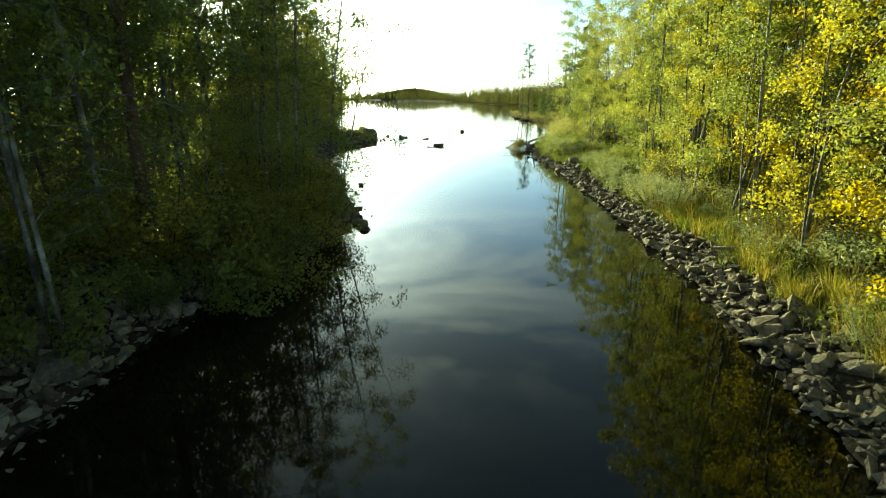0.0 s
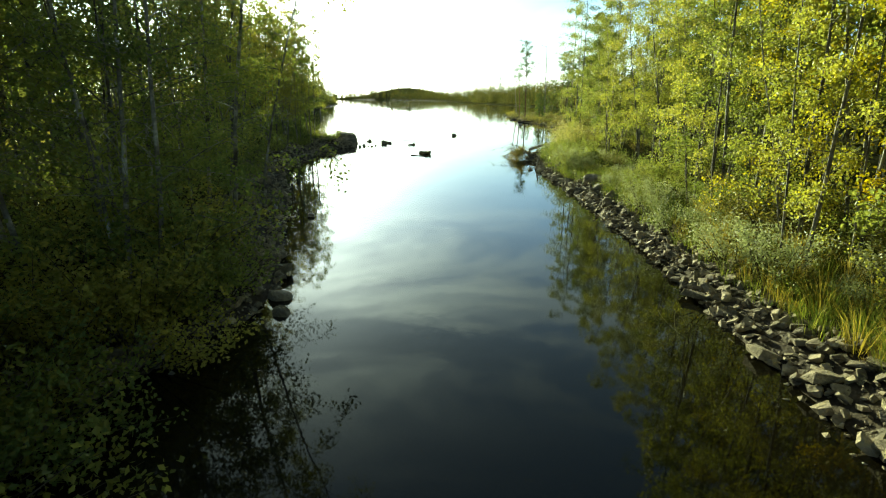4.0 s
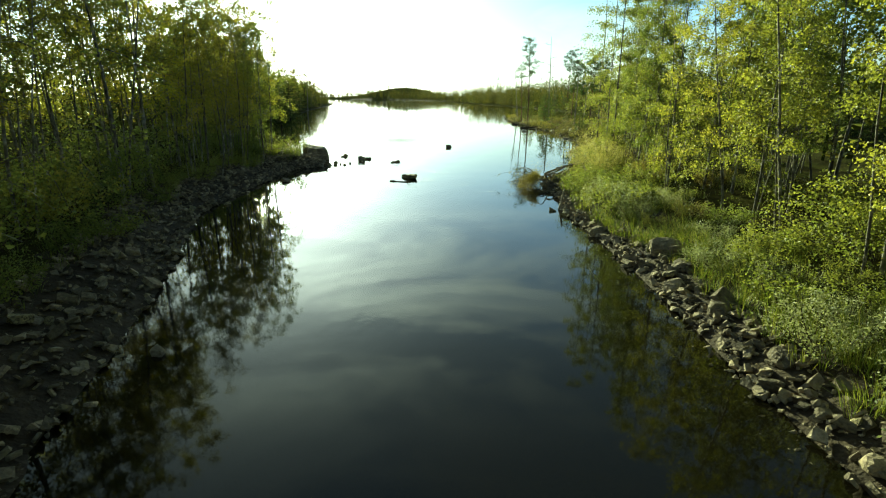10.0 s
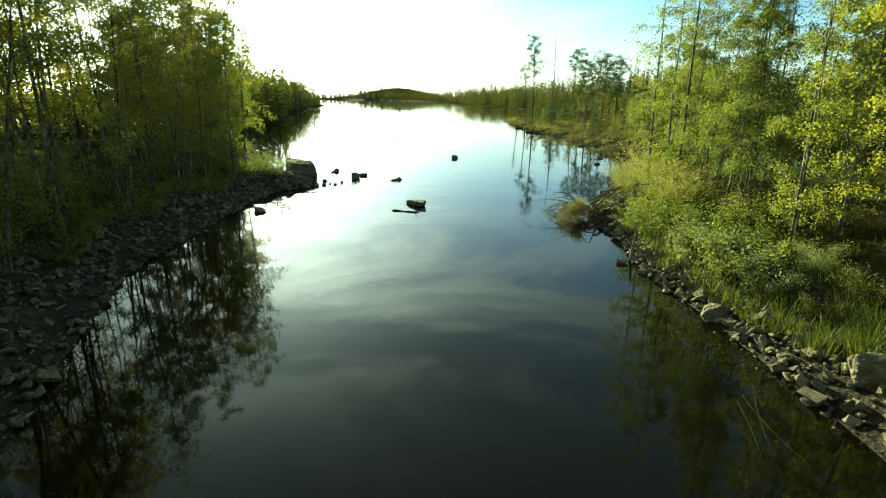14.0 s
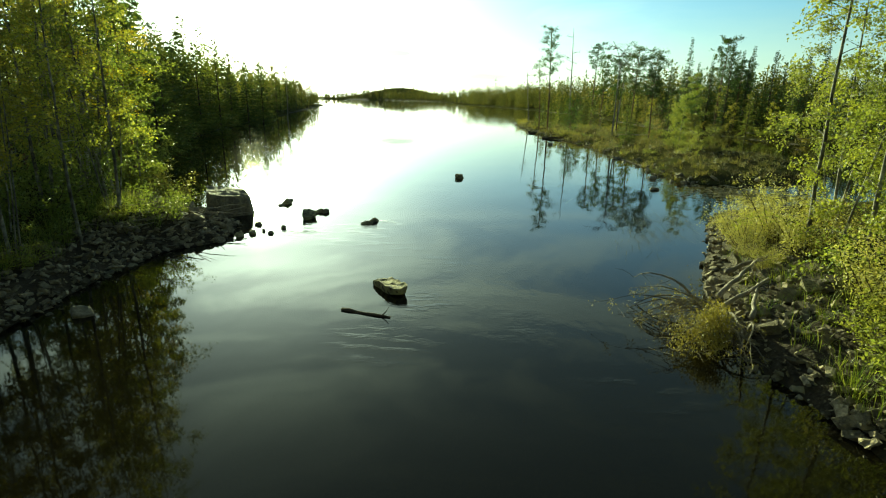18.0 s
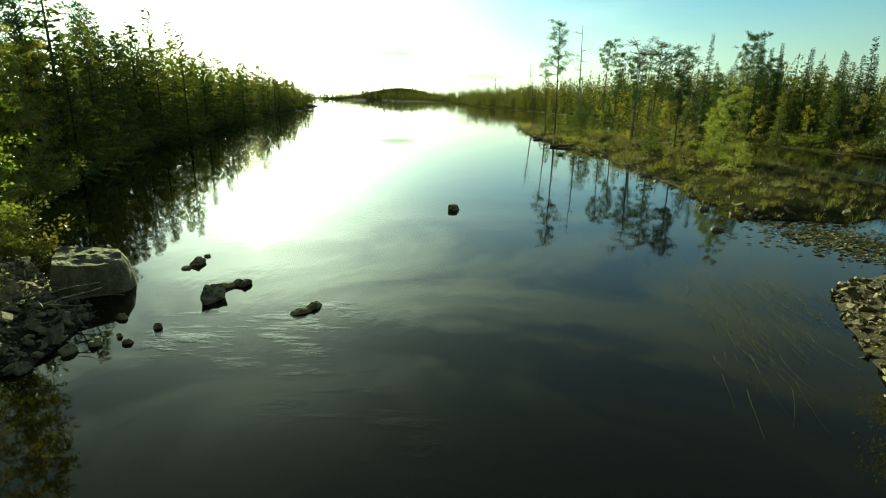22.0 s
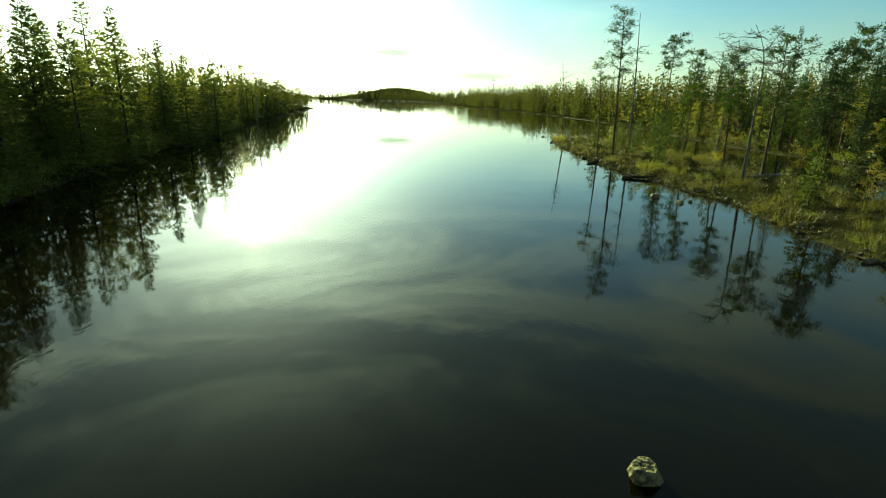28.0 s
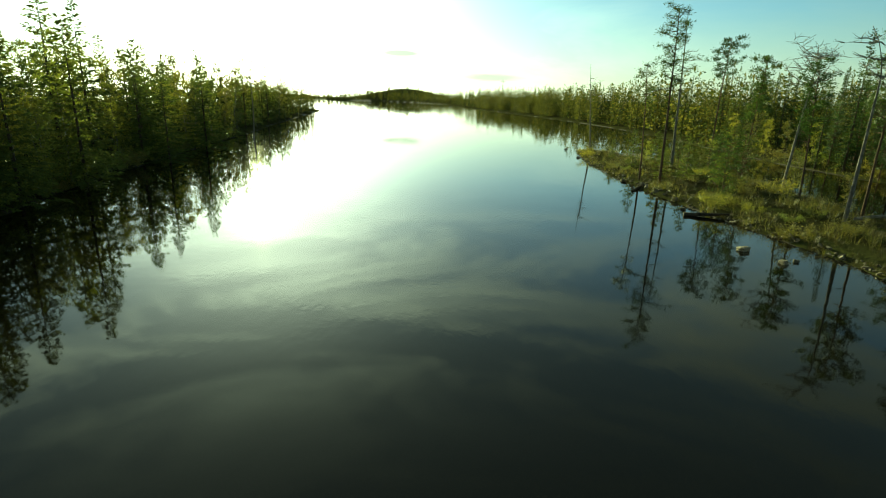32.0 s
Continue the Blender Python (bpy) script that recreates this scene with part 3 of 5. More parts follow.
def spruce(seed, height, width, needle=0.26, whorls=22, thick=3.2, leaf_mat=None):
    """A narrow spruce: drooping boughs in whorls, each a flat spray of needle twigs."""
    rng = random.Random(seed)
    wood, crown = Geo(), Geo()
    wood.tube([(0, 0, -0.25), (0.02, 0, height * 0.5), (0, 0.02, height)], [0.012 * height, 0.007 * height, 0.004], 7)
    for i in range(whorls):
        s = 0.06 + 0.93 * i / (whorls - 1)
        z = height * s
        reach = width * max(0.0, 1 - s) ** 0.75 * rng.uniform(0.72, 1.15) + 0.13
        tip = 1.0 - 0.25 * s
        n = rng.randrange(5, 8)
        w0 = rng.uniform(0, 6.3)
        for j in range(n):
            w = w0 + 6.283 * j / n + rng.uniform(-0.25, 0.25)
            r = reach * rng.uniform(0.6, 1.2)
            flat = Vector((math.cos(w), math.sin(w), 0))
            d = flat + Vector((0, 0, -0.45 + 0.8 * s))
            pts = wobble(rng, (0, 0, z + rng.uniform(-0.2, 0.2)), d, r, 4, 0.07, 0.06)
            across = Vector((-flat.y, flat.x, 0))
            for m in range(max(7, int(r * thick / needle))):
                f = rng.random() ** 0.7 * 3.99
                p = pts[int(f)].lerp(pts[int(f) + 1], f - int(f))
                dd = (flat * 0.6 + across * rng.uniform(-1, 1) + Vector((0, 0, rng.uniform(-0.55, 0.1)))).normalized()
                side = dd.cross(rand_dir(rng))
                if side.length > 0.1:
                    crown.leaf(p, dd, side.normalized(), needle * tip * rng.uniform(0.9, 1.7), needle * tip * 0.56, 0.1)
    top = Vector((0, 0, height))
    for _ in range(14):
        dd = rand_dir(rng, 0.1, 1)
        crown.leaf(top - Vector((0, 0, rng.uniform(0, 0.5))), dd, dd.orthogonal().normalized(), needle * 0.5, needle * 0.2)
    return wood, crown, DARK_BARK, leaf_mat or NEEDLE


def pine(seed, height, crown_from, width, tufts=60, tuft_leaves=34, lean=0.03, dead_limbs=9, needle=0.2):
    """A tall bog pine: bare stem with dead stubs, an open crown of needle tufts on crooked limbs."""
    rng = random.Random(seed)
    wood, crown = Geo(), Geo()
    stem = wobble(rng, (0, 0, -0.25), (rng.uniform(-lean, lean), rng.uniform(-lean, lean), 1), height + 0.25, 10, 0.025, 0.02)
    r0 = 0.008 * height + 0.015
    wood.tube(stem, [r0 * (1 - 0.8 * k / 10) for k in range(11)], 8)

    def on_stem(s):
        k = min(int(s * 10), 9)
        return stem[k].lerp(stem[k + 1], s * 10 - k)

    for _ in range(dead_limbs):
        s = rng.uniform(0.3, 0.85)
        limb = wobble(rng, on_stem(s), rand_dir(rng, -0.35, 0.3), width * rng.uniform(0.3, 0.8), 4, 0.2, 0.02)
        wood.tube(limb, [0.022, 0.016, 0.011, 0.007, 0.003], 4, False)
        for _ in range(3):
            tw = wobble(rng, limb[rng.randrange(1, 5)], rand_dir(rng, -0.2, 0.6), width * 0.3, 3, 0.3)
            wood.tube(tw, [0.01, 0.008, 0.006, 0.002], 3, False)
    n = max(1, tufts // 4)
    for i in range(n if tufts else 0):
        s = crown_from + (0.99 - crown_from) * (i + 0.5) / n
        w = i * 2.4 + rng.uniform(-0.6, 0.6)
        reach = width * rng.uniform(0.45, 1.05) * (0.75 + 0.4 * math.sin(math.pi * (s - crown_from) / (1 - crown_from)))
        limb = wobble(rng, on_stem(s), (math.cos(w), math.sin(w), rng.uniform(0.0, 0.5)), reach, 5, 0.22, 0.05)
        wood.tube(limb, [0.035, 0.028, 0.022, 0.016, 0.01, 0.005], 4, False)
        for j in range(4):
            q = limb[rng.randrange(2, 6)]
            c = q + rand_dir(rng, -0.1, 0.5) * rng.uniform(0.1, 0.45)
            wood.tube([q, c], [0.012, 0.005], 3, False)
            for _ in range(tuft_leaves):
                d = rand_dir(rng, -0.2, 1)
                o = rand_dir(rng) * rng.uniform(0, 0.34)
                o.z *= 0.75
                crown.leaf(c + o, d, d.orthogonal().normalized(), needle * rng.uniform(0.7, 1.2), needle * 0.22, 0.1)
    return wood, crown, PINE_BARK, PINE_NEEDLE


def snag(seed, height, lean=(0.0, 0.0), bend=0.03, limbs=14, reach=1.2, start=0.45, hook=(0.0, 0.0)):
    """A dead pine with no needles: a grey stem and crooked bare limbs."""
    rng = random.Random(seed)
    wood = Geo()
    pts, d, p = [Vector((0, 0, -0.25))], Vector((lean[0], lean[1], 1)).normalized(), Vector((0, 0, -0.25))
    for k in range(12):
        h = Vector((hook[0], hook[1], 0)) * (0.22 if k > 8 else 0)
        d = (d + rand_dir(rng) * bend + h).normalized()
        p = p + d * (height / 12)
        pts.append(p.copy())
    r0 = 0.009 * height + 0.02
    wood.tube(pts, [r0 * (1 - 0.88 * k / 12) for k in range(13)], 8)
    branches = []
    for i in range(limbs):
        k = rng.randrange(int(start * 12), 12)
        limb = wobble(rng, pts[k], rand_dir(rng, -0.1, 0.6), reach * rng.uniform(0.4, 1.1), 6, 0.3, 0.03)
        one = Geo()
        branches.append(one)
        one.tube(limb, [0.036, 0.03, 0.025, 0.02, 0.015, 0.01, 0.004], 4, False)
        for _ in range(6):
            q = limb[rng.randrange(1, 7)]
            tw = wobble(rng, q, rand_dir(rng, -0.2, 0.6), reach * 0.4, 4, 0.3, 0.02)
            one.tube(tw, [0.018, 0.015, 0.012, 0.009, 0.004], 3, False)
    return wood, branches


def bush(seed, height, width, leaves, leaf, leaf_mat, stems=14, long=0.45):
    rng = random.Random(seed)
    wood, crown = Geo(), Geo()
    for i in range(stems):
        w = 2 * math.pi * i / stems + rng.uniform(-0.3, 0.3)
        d = Vector((math.cos(w) * width / height, math.sin(w) * width / height, rng.uniform(0.6, 1.1)))
        pts = wobble(rng, (0.12 * math.cos(w), 0.12 * math.sin(w), -0.12), d, height * rng.uniform(0.7, 1.1), 6, 0.14, -0.02)
        wood.tube(pts[::2], [0.013, 0.01, 0.006, 0.002], 3, False)
        ends = pts[2:]
        for _ in range(3):
            t = wobble(rng, pts[rng.randrange(2, 6)], rand_dir(rng, 0, 0.9), height * 0.3, 3, 0.2)
            ends = ends + t
        spray(crown, rng, ends, leaves // stems, 0.13 * width + 0.05, leaf, leaf * long, 0.0)
    return wood, crown, DARK_BARK, leaf_mat


def tree(name, made, m, label, category, group):
    wood, crown, bark, leaf = made
    e = new(name)
    e.matrix_basis = m
    part("trunk", wood, bark, e, smooth=True)
    if crown and crown.v:
        part("crown" if "bush" not in name else "foliage", crown, leaf, e)
    return tagged(e, label, category, group)


def stand(x, y, turn=0.0, size=1.0, wide=None, sink=0.0, tip=0.0):
    w = wide or size
    return Matrix.LocRotScale((x, y, max(gz(x, y), -0.3) - sink), Euler((radians(tip), 0, radians(turn))), (w, w, size))


def scatter(seed, count, xr, yr, gap, dmin, dmax, taken, tries=40):
    """Places on land between dmin and dmax from the water, at least gap apart."""
    rng = random.Random(seed)
    found = []
    cand = np.array([(rng.uniform(*xr), rng.uniform(*yr)) for _ in range(count * tries)])
    d = inland(cand[:, 0], cand[:, 1])
    for (x, y), k in zip(cand, d):
        if dmin <= k <= dmax and all((x - a) ** 2 + (y - b) ** 2 > gap * gap for a, b in taken):
            found.append((float(x), float(y)))
            taken.append((float(x), float(y)))
            if len(found) >= count:
                break
    return found


def plant(name, kinds, places, seed, sizes, label, category, group, sink=0.03):
    """kinds: (made, label) pairs; each is built once, then copied to its places."""
    rng = random.Random(seed)
    first = {}
    for x, y in places:
        k = rng.randrange(len(kinds))
        made, lab = kinds[k]
        s = rng.uniform(*sizes)
        m = stand(x, y, rng.uniform(0, 360), s, s * rng.uniform(0.9, 1.12), sink)
        if k not in first:
            first[k] = tree(name, made, m, lab or label, category, group)
        else:
            base = first[k]
            c = base.copy()
            scene.collection.objects.link(c)
            c.matrix_basis = m
            for ch in base.children:
                cc = ch.copy()
                scene.collection.objects.link(cc)
                cc.parent = c


TAKEN = []
GREEN_BIRCH, LIME_BIRCH, GOLD_BIRCH = "slim green-leaved birch on the stony bank", "birch with bright yellow-green leaves on the bank", "birch turning golden yellow on the bank"
NEAR_GREEN = [(birch(11, 6.4, 1.5, 6400, 0.047, LEAF_GREEN, stems=2), GREEN_BIRCH), (birch(12, 6.0, 1.4, 6400, 0.047, LEAF_GREEN, 0.15), GREEN_BIRCH),
              (birch(13, 6.2, 1.6, 6400, 0.047, LEAF_GREEN, low=0.12, stems=3), GREEN_BIRCH)]
# the second kind has lime leaves: sunlight through the crown, put into the colour
OPEN_GREEN = [(birch(17, 7.6, 1.35, 5200, 0.06, LEAF_OLIVE, low=0.4, stems=3), "tall thin-stemmed green birch on the shaded bank"), (birch(18, 8.0, 1.3, 5200, 0.06, LEAF_LIME, 0.1, low=0.45, stems=2), "tall open birch on the shaded bank, sunlight put into its lime leaves"),
              (birch(19, 7.2, 1.4, 5200, 0.06, LEAF_OLIVE, 0.08, low=0.35, stems=3), "tall thin-stemmed yellow-green birch on the shaded bank")]
# here too the lime leaf colour stands in for leaves lit through
OPEN_LIME = [(birch(14, 6.8, 1.3, 3600, 0.06, LEAF_OLIVE, low=0.25, stems=3), "open olive-green birch on the stony point"), (birch(15, 6.4, 1.2, 3600, 0.06, LEAF_LIME, 0.12, low=0.3, stems=2), "open birch on the stony point, sunlight put into its yellow-green leaves"),
             (birch(16, 6.8, 1.3, 3600, 0.06, LEAF_GREEN, 0.1, low=0.25, stems=2), GREEN_BIRCH)]
NEAR_LIME = [(birch(21, 7.6, 1.3, 7800, 0.05, LEAF_LIME, low=0.1, stems=2), LIME_BIRCH), (birch(22, 7.0, 1.4, 7800, 0.05, LEAF_LIME, low=0.1, stems=2), LIME_BIRCH),
             (birch(23, 7.0, 1.3, 7800, 0.05, LEAF_GOLD, low=0.1, stems=2), GOLD_BIRCH), (birch(20, 6.6, 1.2, 8000, 0.049, LEAF_ORANGE, low=0.1, stems=2), "birch turning orange on the bank"), (birch(24, 7.4, 1.3, 7800, 0.05, LEAF_GREEN, low=0.22, stems=2), "slim green-leaved birch on the sunny bank"), (birch(25, 6.8, 1.4, 7800, 0.05, LEAF_LIME, 0.12, low=0.25, stems=2), LIME_BIRCH)]
BACK_LIME = [(birch(26, 7.6, 1.6, 2300, 0.11, LEAF_LIME, low=0.3, fine=False, stems=3), LIME_BIRCH), (birch(27, 7.4, 1.6, 2400, 0.11, LEAF_GREEN, low=0.3, fine=False, stems=3), "slim green-leaved birch on the sunny bank")]
BACK_GREEN = [(birch(28, 6.8, 1.6, 2300, 0.11, LEAF_GREEN, low=0.3, fine=False, stems=3), GREEN_BIRCH), (birch(29, 6.4, 1.6, 2300, 0.11, LEAF_GREEN, low=0.3, fine=False, stems=2), GREEN_BIRCH)]
front = scatter(101, 23, (5, 9), (12, 31), 0.85, 1.45, 2.7, TAKEN) + scatter(103, 12, (8, 12), (31, 44), 1.0, 2.8, 4.3, TAKEN)
front += [(8.9, 42.6), (9.3, 44.2), (9.8, 43.1), (9.1, 45.6), (9.2, 46.6), (9.9, 45.4), (9.3, 48.2), (10.4, 47.8), (10.9, 49.6), (11.8, 50.8)]
back = scatter(102, 18, (6, 15), (10, 34), 1.25, 2.9, 8, TAKEN) + scatter(104, 14, (9, 16), (32, 48), 1.4, 4.3, 9, TAKEN)
EAST = "birches on the east bank"
plant("birch_tree", NEAR_LIME[:1] + NEAR_LIME, [p for p in front if p[1] < 27], 1, (0.85, 1.15), "", "birch", EAST)
plant("birch_tree", NEAR_LIME[:1] + NEAR_LIME[4:5] + NEAR_LIME[4:5] + NEAR_LIME[4:], [p for p in front if p[1] >= 27], 7, (0.85, 1.15), "", "birch", EAST)
plant("birch_tree", BACK_LIME, scatter(105, 9, (6, 12), (15, 31), 1.0, 2.6, 4.8, TAKEN, 60), 15, (1.25, 1.5), "", "birch", EAST)
plant("birch_tree", BACK_LIME, back, 9, (0.9, 1.2), "", "birch", EAST)
WEST = "birches on the west bank"
west = scatter(111, 12, (-8, -2), (13, 24.5), 1.0, 0.6, 2.2, TAKEN) + scatter(112, 13, (-8, -2), (12, 38), 1.2, 2.1, 3.6, TAKEN)
plant("birch_tree", NEAR_GREEN, [p for p in west if p[1] < 31], 2, (1.0, 1.45), "", "birch", WEST)
plant("birch_tree", NEAR_GREEN, scatter(117, 7, (-8, -2), (20, 32), 1.2, 1.4, 3.4, TAKEN, 60), 13, (1.1, 1.5), "", "birch", WEST)
plant("birch_tree", BACK_GREEN, [(-6.2, 23.4), (-7.4, 24.6), (-8.8, 26.4), (-9.6, 28.4), (-8.0, 22.6), (-10.6, 30.2), (-7.0, 28.0), (-8.0, 31.6), (-9.4, 33.6), (-6.4, 19.6), (-7.6, 17.6), (-9.0, 20.8), (-10.6, 24.6), (-8.6, 15.6)], 12, (1.2, 1.45), "", "birch", WEST)
plant("birch_tree", OPEN_GREEN, [p for p in west if p[1] >= 31] + scatter(115, 9, (-9, -2), (31, 46), 1.1, 1.6, 4.0, TAKEN, 60), 6, (0.95, 1.25), "", "birch", WEST)
plant("birch_tree", BACK_GREEN, scatter(116, 9, (-12, -5), (14, 25), 1.1, 2.6, 7, TAKEN, 60), 11, (1.1, 1.35), "", "birch", WEST)
plant("birch_tree", BACK_GREEN, scatter(114, 10, (-14, -6), (8, 42), 1.6, 4.5, 9, TAKEN), 10, (0.95, 1.2), "", "birch", WEST)
for k, (x, y, size) in enumerate([(-2.2, 25.6, 1.25), (-2.9, 23.6, 1.3)]):
    tree("birch_tree", NEAR_GREEN[k % 3][0], Matrix.LocRotScale((x, y, gz(x, y) - 0.03), Euler((0, radians(7), radians(67 * k))), (size, size, size)), "green birch leaning out over the dark water", "birch", WEST)
west2 = scatter(113, 11, (-10, -5), (39, 50), 1.2, 1.6, 4.0, TAKEN) + [(-6.8, 52.0), (-6.3, 51.5), (-7.6, 52.9), (-8.2, 51.6), (-6.1, 49.6), (-6.6, 48.2)]
plant("birch_tree", BACK_GREEN, scatter(118, 9, (-17, -7), (24, 33), 1.4, 3.6, 11, TAKEN, 60), 14, (1.25, 1.55), "", "birch", WEST)
TALL_LIME = [(birch(51, 9.4, 1.9, 7000, 0.058, LEAF_LIME, 0.08, low=0.2, stems=3), "tall multi-stemmed yellow-green birch on the stony point"), (birch(52, 8.8, 1.8, 6800, 0.058, LEAF_GOLD, 0.1, low=0.22, stems=2), "tall golden-yellow birch on the stony point")]
for k, (x, y, size) in enumerate([(-8.0, 53.3, 1.0), (-8.4, 55.0, 1.0), (-9.2, 53.9, 0.95), (-9.9, 55.8, 0.9)]):
    TAKEN.append((x, y))
    tree("birch_tree", TALL_LIME[k % 2][0], stand(x, y, 83 * k, size, 1.25 * size), TALL_LIME[k % 2][1], "birch", WEST)
plant("birch_tree", TALL_LIME + OPEN_GREEN, scatter(119, 5, (-11, -3), (38, 51), 1.2, 1.7, 5.0, TAKEN, 60), 16, (0.9, 1.1), "", "birch", WEST)
plant("birch_tree", OPEN_LIME, west2, 8, (0.95, 1.25), "", "birch", WEST)

SPIRE, BUSHY, TALL = "dark narrow spruce in the shore forest", "dark bushy spruce in the shore forest", "tall spire-shaped spruce in the shore forest"
MID_SPRUCE = [(spruce(31, 8.5, 1.35, 0.19, 30), SPIRE), (spruce(32, 7.0, 1.5, 0.19, 26), BUSHY), (spruce(33, 9.5, 1.0, 0.14, 44, 3.4, DARK_NEEDLE), TALL)]
NEAR_SHORE = [(spruce(34, 8.4, 1.5, 0.2, 34), SPIRE), (spruce(35, 6.8, 1.5, 0.2, 30), BUSHY), (pine(53, 7.4, 0.2, 1.15, 150, 16, needle=0.26), "bushy young pine in the shore forest"),
              (birch(44, 5.4, 1.25, 3400, 0.085, LEAF_OLIVE, low=0.06, fine=False), "olive-green birch in the shore forest"), (birch(45, 4.8, 1.2, 3200, 0.085, LEAF_GREEN, low=0.06, fine=False), "green birch in the shore forest"),
              (birch(46, 5.8, 1.15, 3400, 0.085, LEAF_OLIVE, low=0.06, fine=False), "yellow-green birch in the shore forest")]
NARROW = [(spruce(36, 10.0, 0.8, 0.115, 64, 3.4, DARK_NEEDLE), "very narrow dark spruce spire across the lagoon"), (spruce(37, 9.0, 0.9, 0.115, 58, 3.4, DARK_NEEDLE), "very narrow dark spruce spire across the lagoon")]
MID_BIRCH = [(birch(41, 6.5, 1.5, 2000, 0.12, LEAF_DULL, low=0.08, fine=False), "green birch in the shore forest"), (birch(42, 5.6, 1.4, 2000, 0.12, LEAF_OLIVE, low=0.08, fine=False), "yellow-green birch in the shore forest"),
             (birch(43, 6.0, 1.5, 2000, 0.12, LEAF_GREEN, low=0.1, fine=False), "green birch in the shore forest")]
SHORE, LAGOON = "trees on the west shore", "trees across the lagoon"
plant("shore_tree", NEAR_SHORE[:3] + NEAR_SHORE[2:] + NEAR_SHORE[3:], scatter(3, 54, (-30, -8), (55, 88), 1.35, 0.4, 5.5, TAKEN, 80), 3, (0.75, 1.3), "", "tree", SHORE)
CONE = spruce(38, 8.6, 2.0, 0.2, 38, 3.6)
for k, (x, y, h) in enumerate([(-19.9, 87.0, 8.4), (-19.5, 89.6, 8.2), (-19.6, 94.8, 9.4), (-20.8, 107.4, 7.9), (-21.9, 117.4, 8.8), (-15.2, 73.4, 7.4), (-13.6, 69.0, 6.4), (-16.6, 77.0, 7.6), (-17.8, 80.8, 7.0)]):
    s = h / 8.6
    tree("shore_tree", CONE, stand(x, y, 77 * k, s, 0.95 * s), "dense dark cone-shaped spruce at the lake shore", "tree", SHORE)
plant("shore_tree", MID_SPRUCE[:2] + MID_BIRCH, scatter(31, 62, (-40, -14), (85, 140), 1.8, 0.4, 8, TAKEN, 80), 31, (0.8, 1.4), "", "tree", SHORE)
plant("shore_tree", MID_SPRUCE[:2] + MID_BIRCH, scatter(5, 24, (-40, -20), (140, 190), 2.2, 0.4, 4, TAKEN, 80), 5, (0.9, 1.2), "", "tree", SHORE)
plant("shore_tree", MID_SPRUCE + NARROW + NARROW + NEAR_SHORE[2:3] + MID_BIRCH[:2], scatter(4, 90, (33, 62), (66, 140), 1.8, 0.8, 14, TAKEN, 60), 4, (0.62, 0.95), "", "tree", LAGOON)

plant("shore_tree", MID_SPRUCE[1:2] + NARROW + MID_BIRCH[:2] + NEAR_SHORE[2:3], scatter(41, 44, (33, 50), (66, 135), 1.3, 0.3, 6, TAKEN, 80), 41, (0.45, 0.7), "", "tree", LAGOON)

for k, (x, y, h) in enumerate([(36, 100, 9.0), (42, 106, 8.5), (43, 111, 8.3), (35.5, 109, 9.7), (41, 98, 6.6), (39, 103, 7.8), (45, 100, 7.2), (47, 103, 7.6), (38.5, 96, 7.2), (44, 95, 6.6), (50, 104, 7.4)]):
    s = 1.16 * h / (10.0, 9.0)[k % 2]
    tree("shore_tree", NARROW[k % 2][0], stand(x, y, 70 * k, s, 1.0), NARROW[k % 2][1], "tree", LAGOON)

# tall pines and dead stems on the spit
SPIT_PINES = [(15.4, 99.4, 10.9, 0.55, 1.5, 84), (14.9, 101.6, 7.8, 0.7, 0.9, 26), (22.6, 107.0, 10.3, 0.7, 1.6, 56), (21.8, 100.8, 8.2, 0.5, 1.3, 66),
              (21.6, 94.4, 7.4, 0.5, 1.2, 60), (20.9, 88.9, 8.0, 0.5, 1.4, 92), (20.6, 83.6, 7.0, 0.5, 1.3, 80), (36.4, 102.5, 10.6, 0.6, 1.9, 96), (37.8, 101.0, 7.8, 0.5, 1.6, 80)]
for k, (x, y, h, frm, w, tufts) in enumerate(SPIT_PINES):
    tree("pine_tree", pine(60 + k, h, frm, w * 0.9, int(tufts * 1.25), 34, dead_limbs=12, needle=0.2), stand(x, y, 40 * k, 1, 1, 0.05), "tall thin pine with a high open crown on the spit", "pine", "pines on the spit")
SNAGS = [("bare dead pine at the tip of the spit", 17.9, 123.8, 9.4, (-0.06, 0.02), 0.03, 10, 1.1, 0.62, (0, 0)),
         ("tall dead pine with short bare limbs", 20.3, 108.5, 12.3, (0.0, 0.0), 0.02, 12, 0.9, 0.4, (0, 0)),
         ("leaning dead pine with twisted grey limbs", 22.6, 97.5, 9.2, (0.05, 0.0), 0.03, 30, 2.0, 0.8, (0.3, 0)),
         ("dead pine with a bent hooked top", 18.6, 87.1, 8.7, (0.02, 0.0), 0.012, 14, 1.1, 0.76, (-0.9, 0.1)),
         ("slender dead stem on the west shore", -22.6, 134.0, 10.6, (0.02, 0.0), 0.03, 16, 1.2, 0.55, (0, 0))]
for k, (lab, x, y, h, lean, bend, limbs, reach, start, hook) in enumerate(SNAGS):
    wood, branches = snag(80 + k, h, lean, bend, limbs, reach, start, hook)
    dead = tree("dead_tree", (wood, None, GREY_WOOD, None), stand(x, y, 0, 1, 1, 0.05), lab, "dead tree", "dead pines")
    for one in branches:
        part("branch", one, GREY_WOOD, dead.children[0])
YOUNG = [(19.2, 74.9, 5.0), (19.5, 76.4, 3.3), (19.3, 73.9, 2.5), (20.4, 75.6, 4.3), (20.2, 77.4, 3.6), (20.9, 73.4, 1.8), (18.3, 71.4, 1.4)]
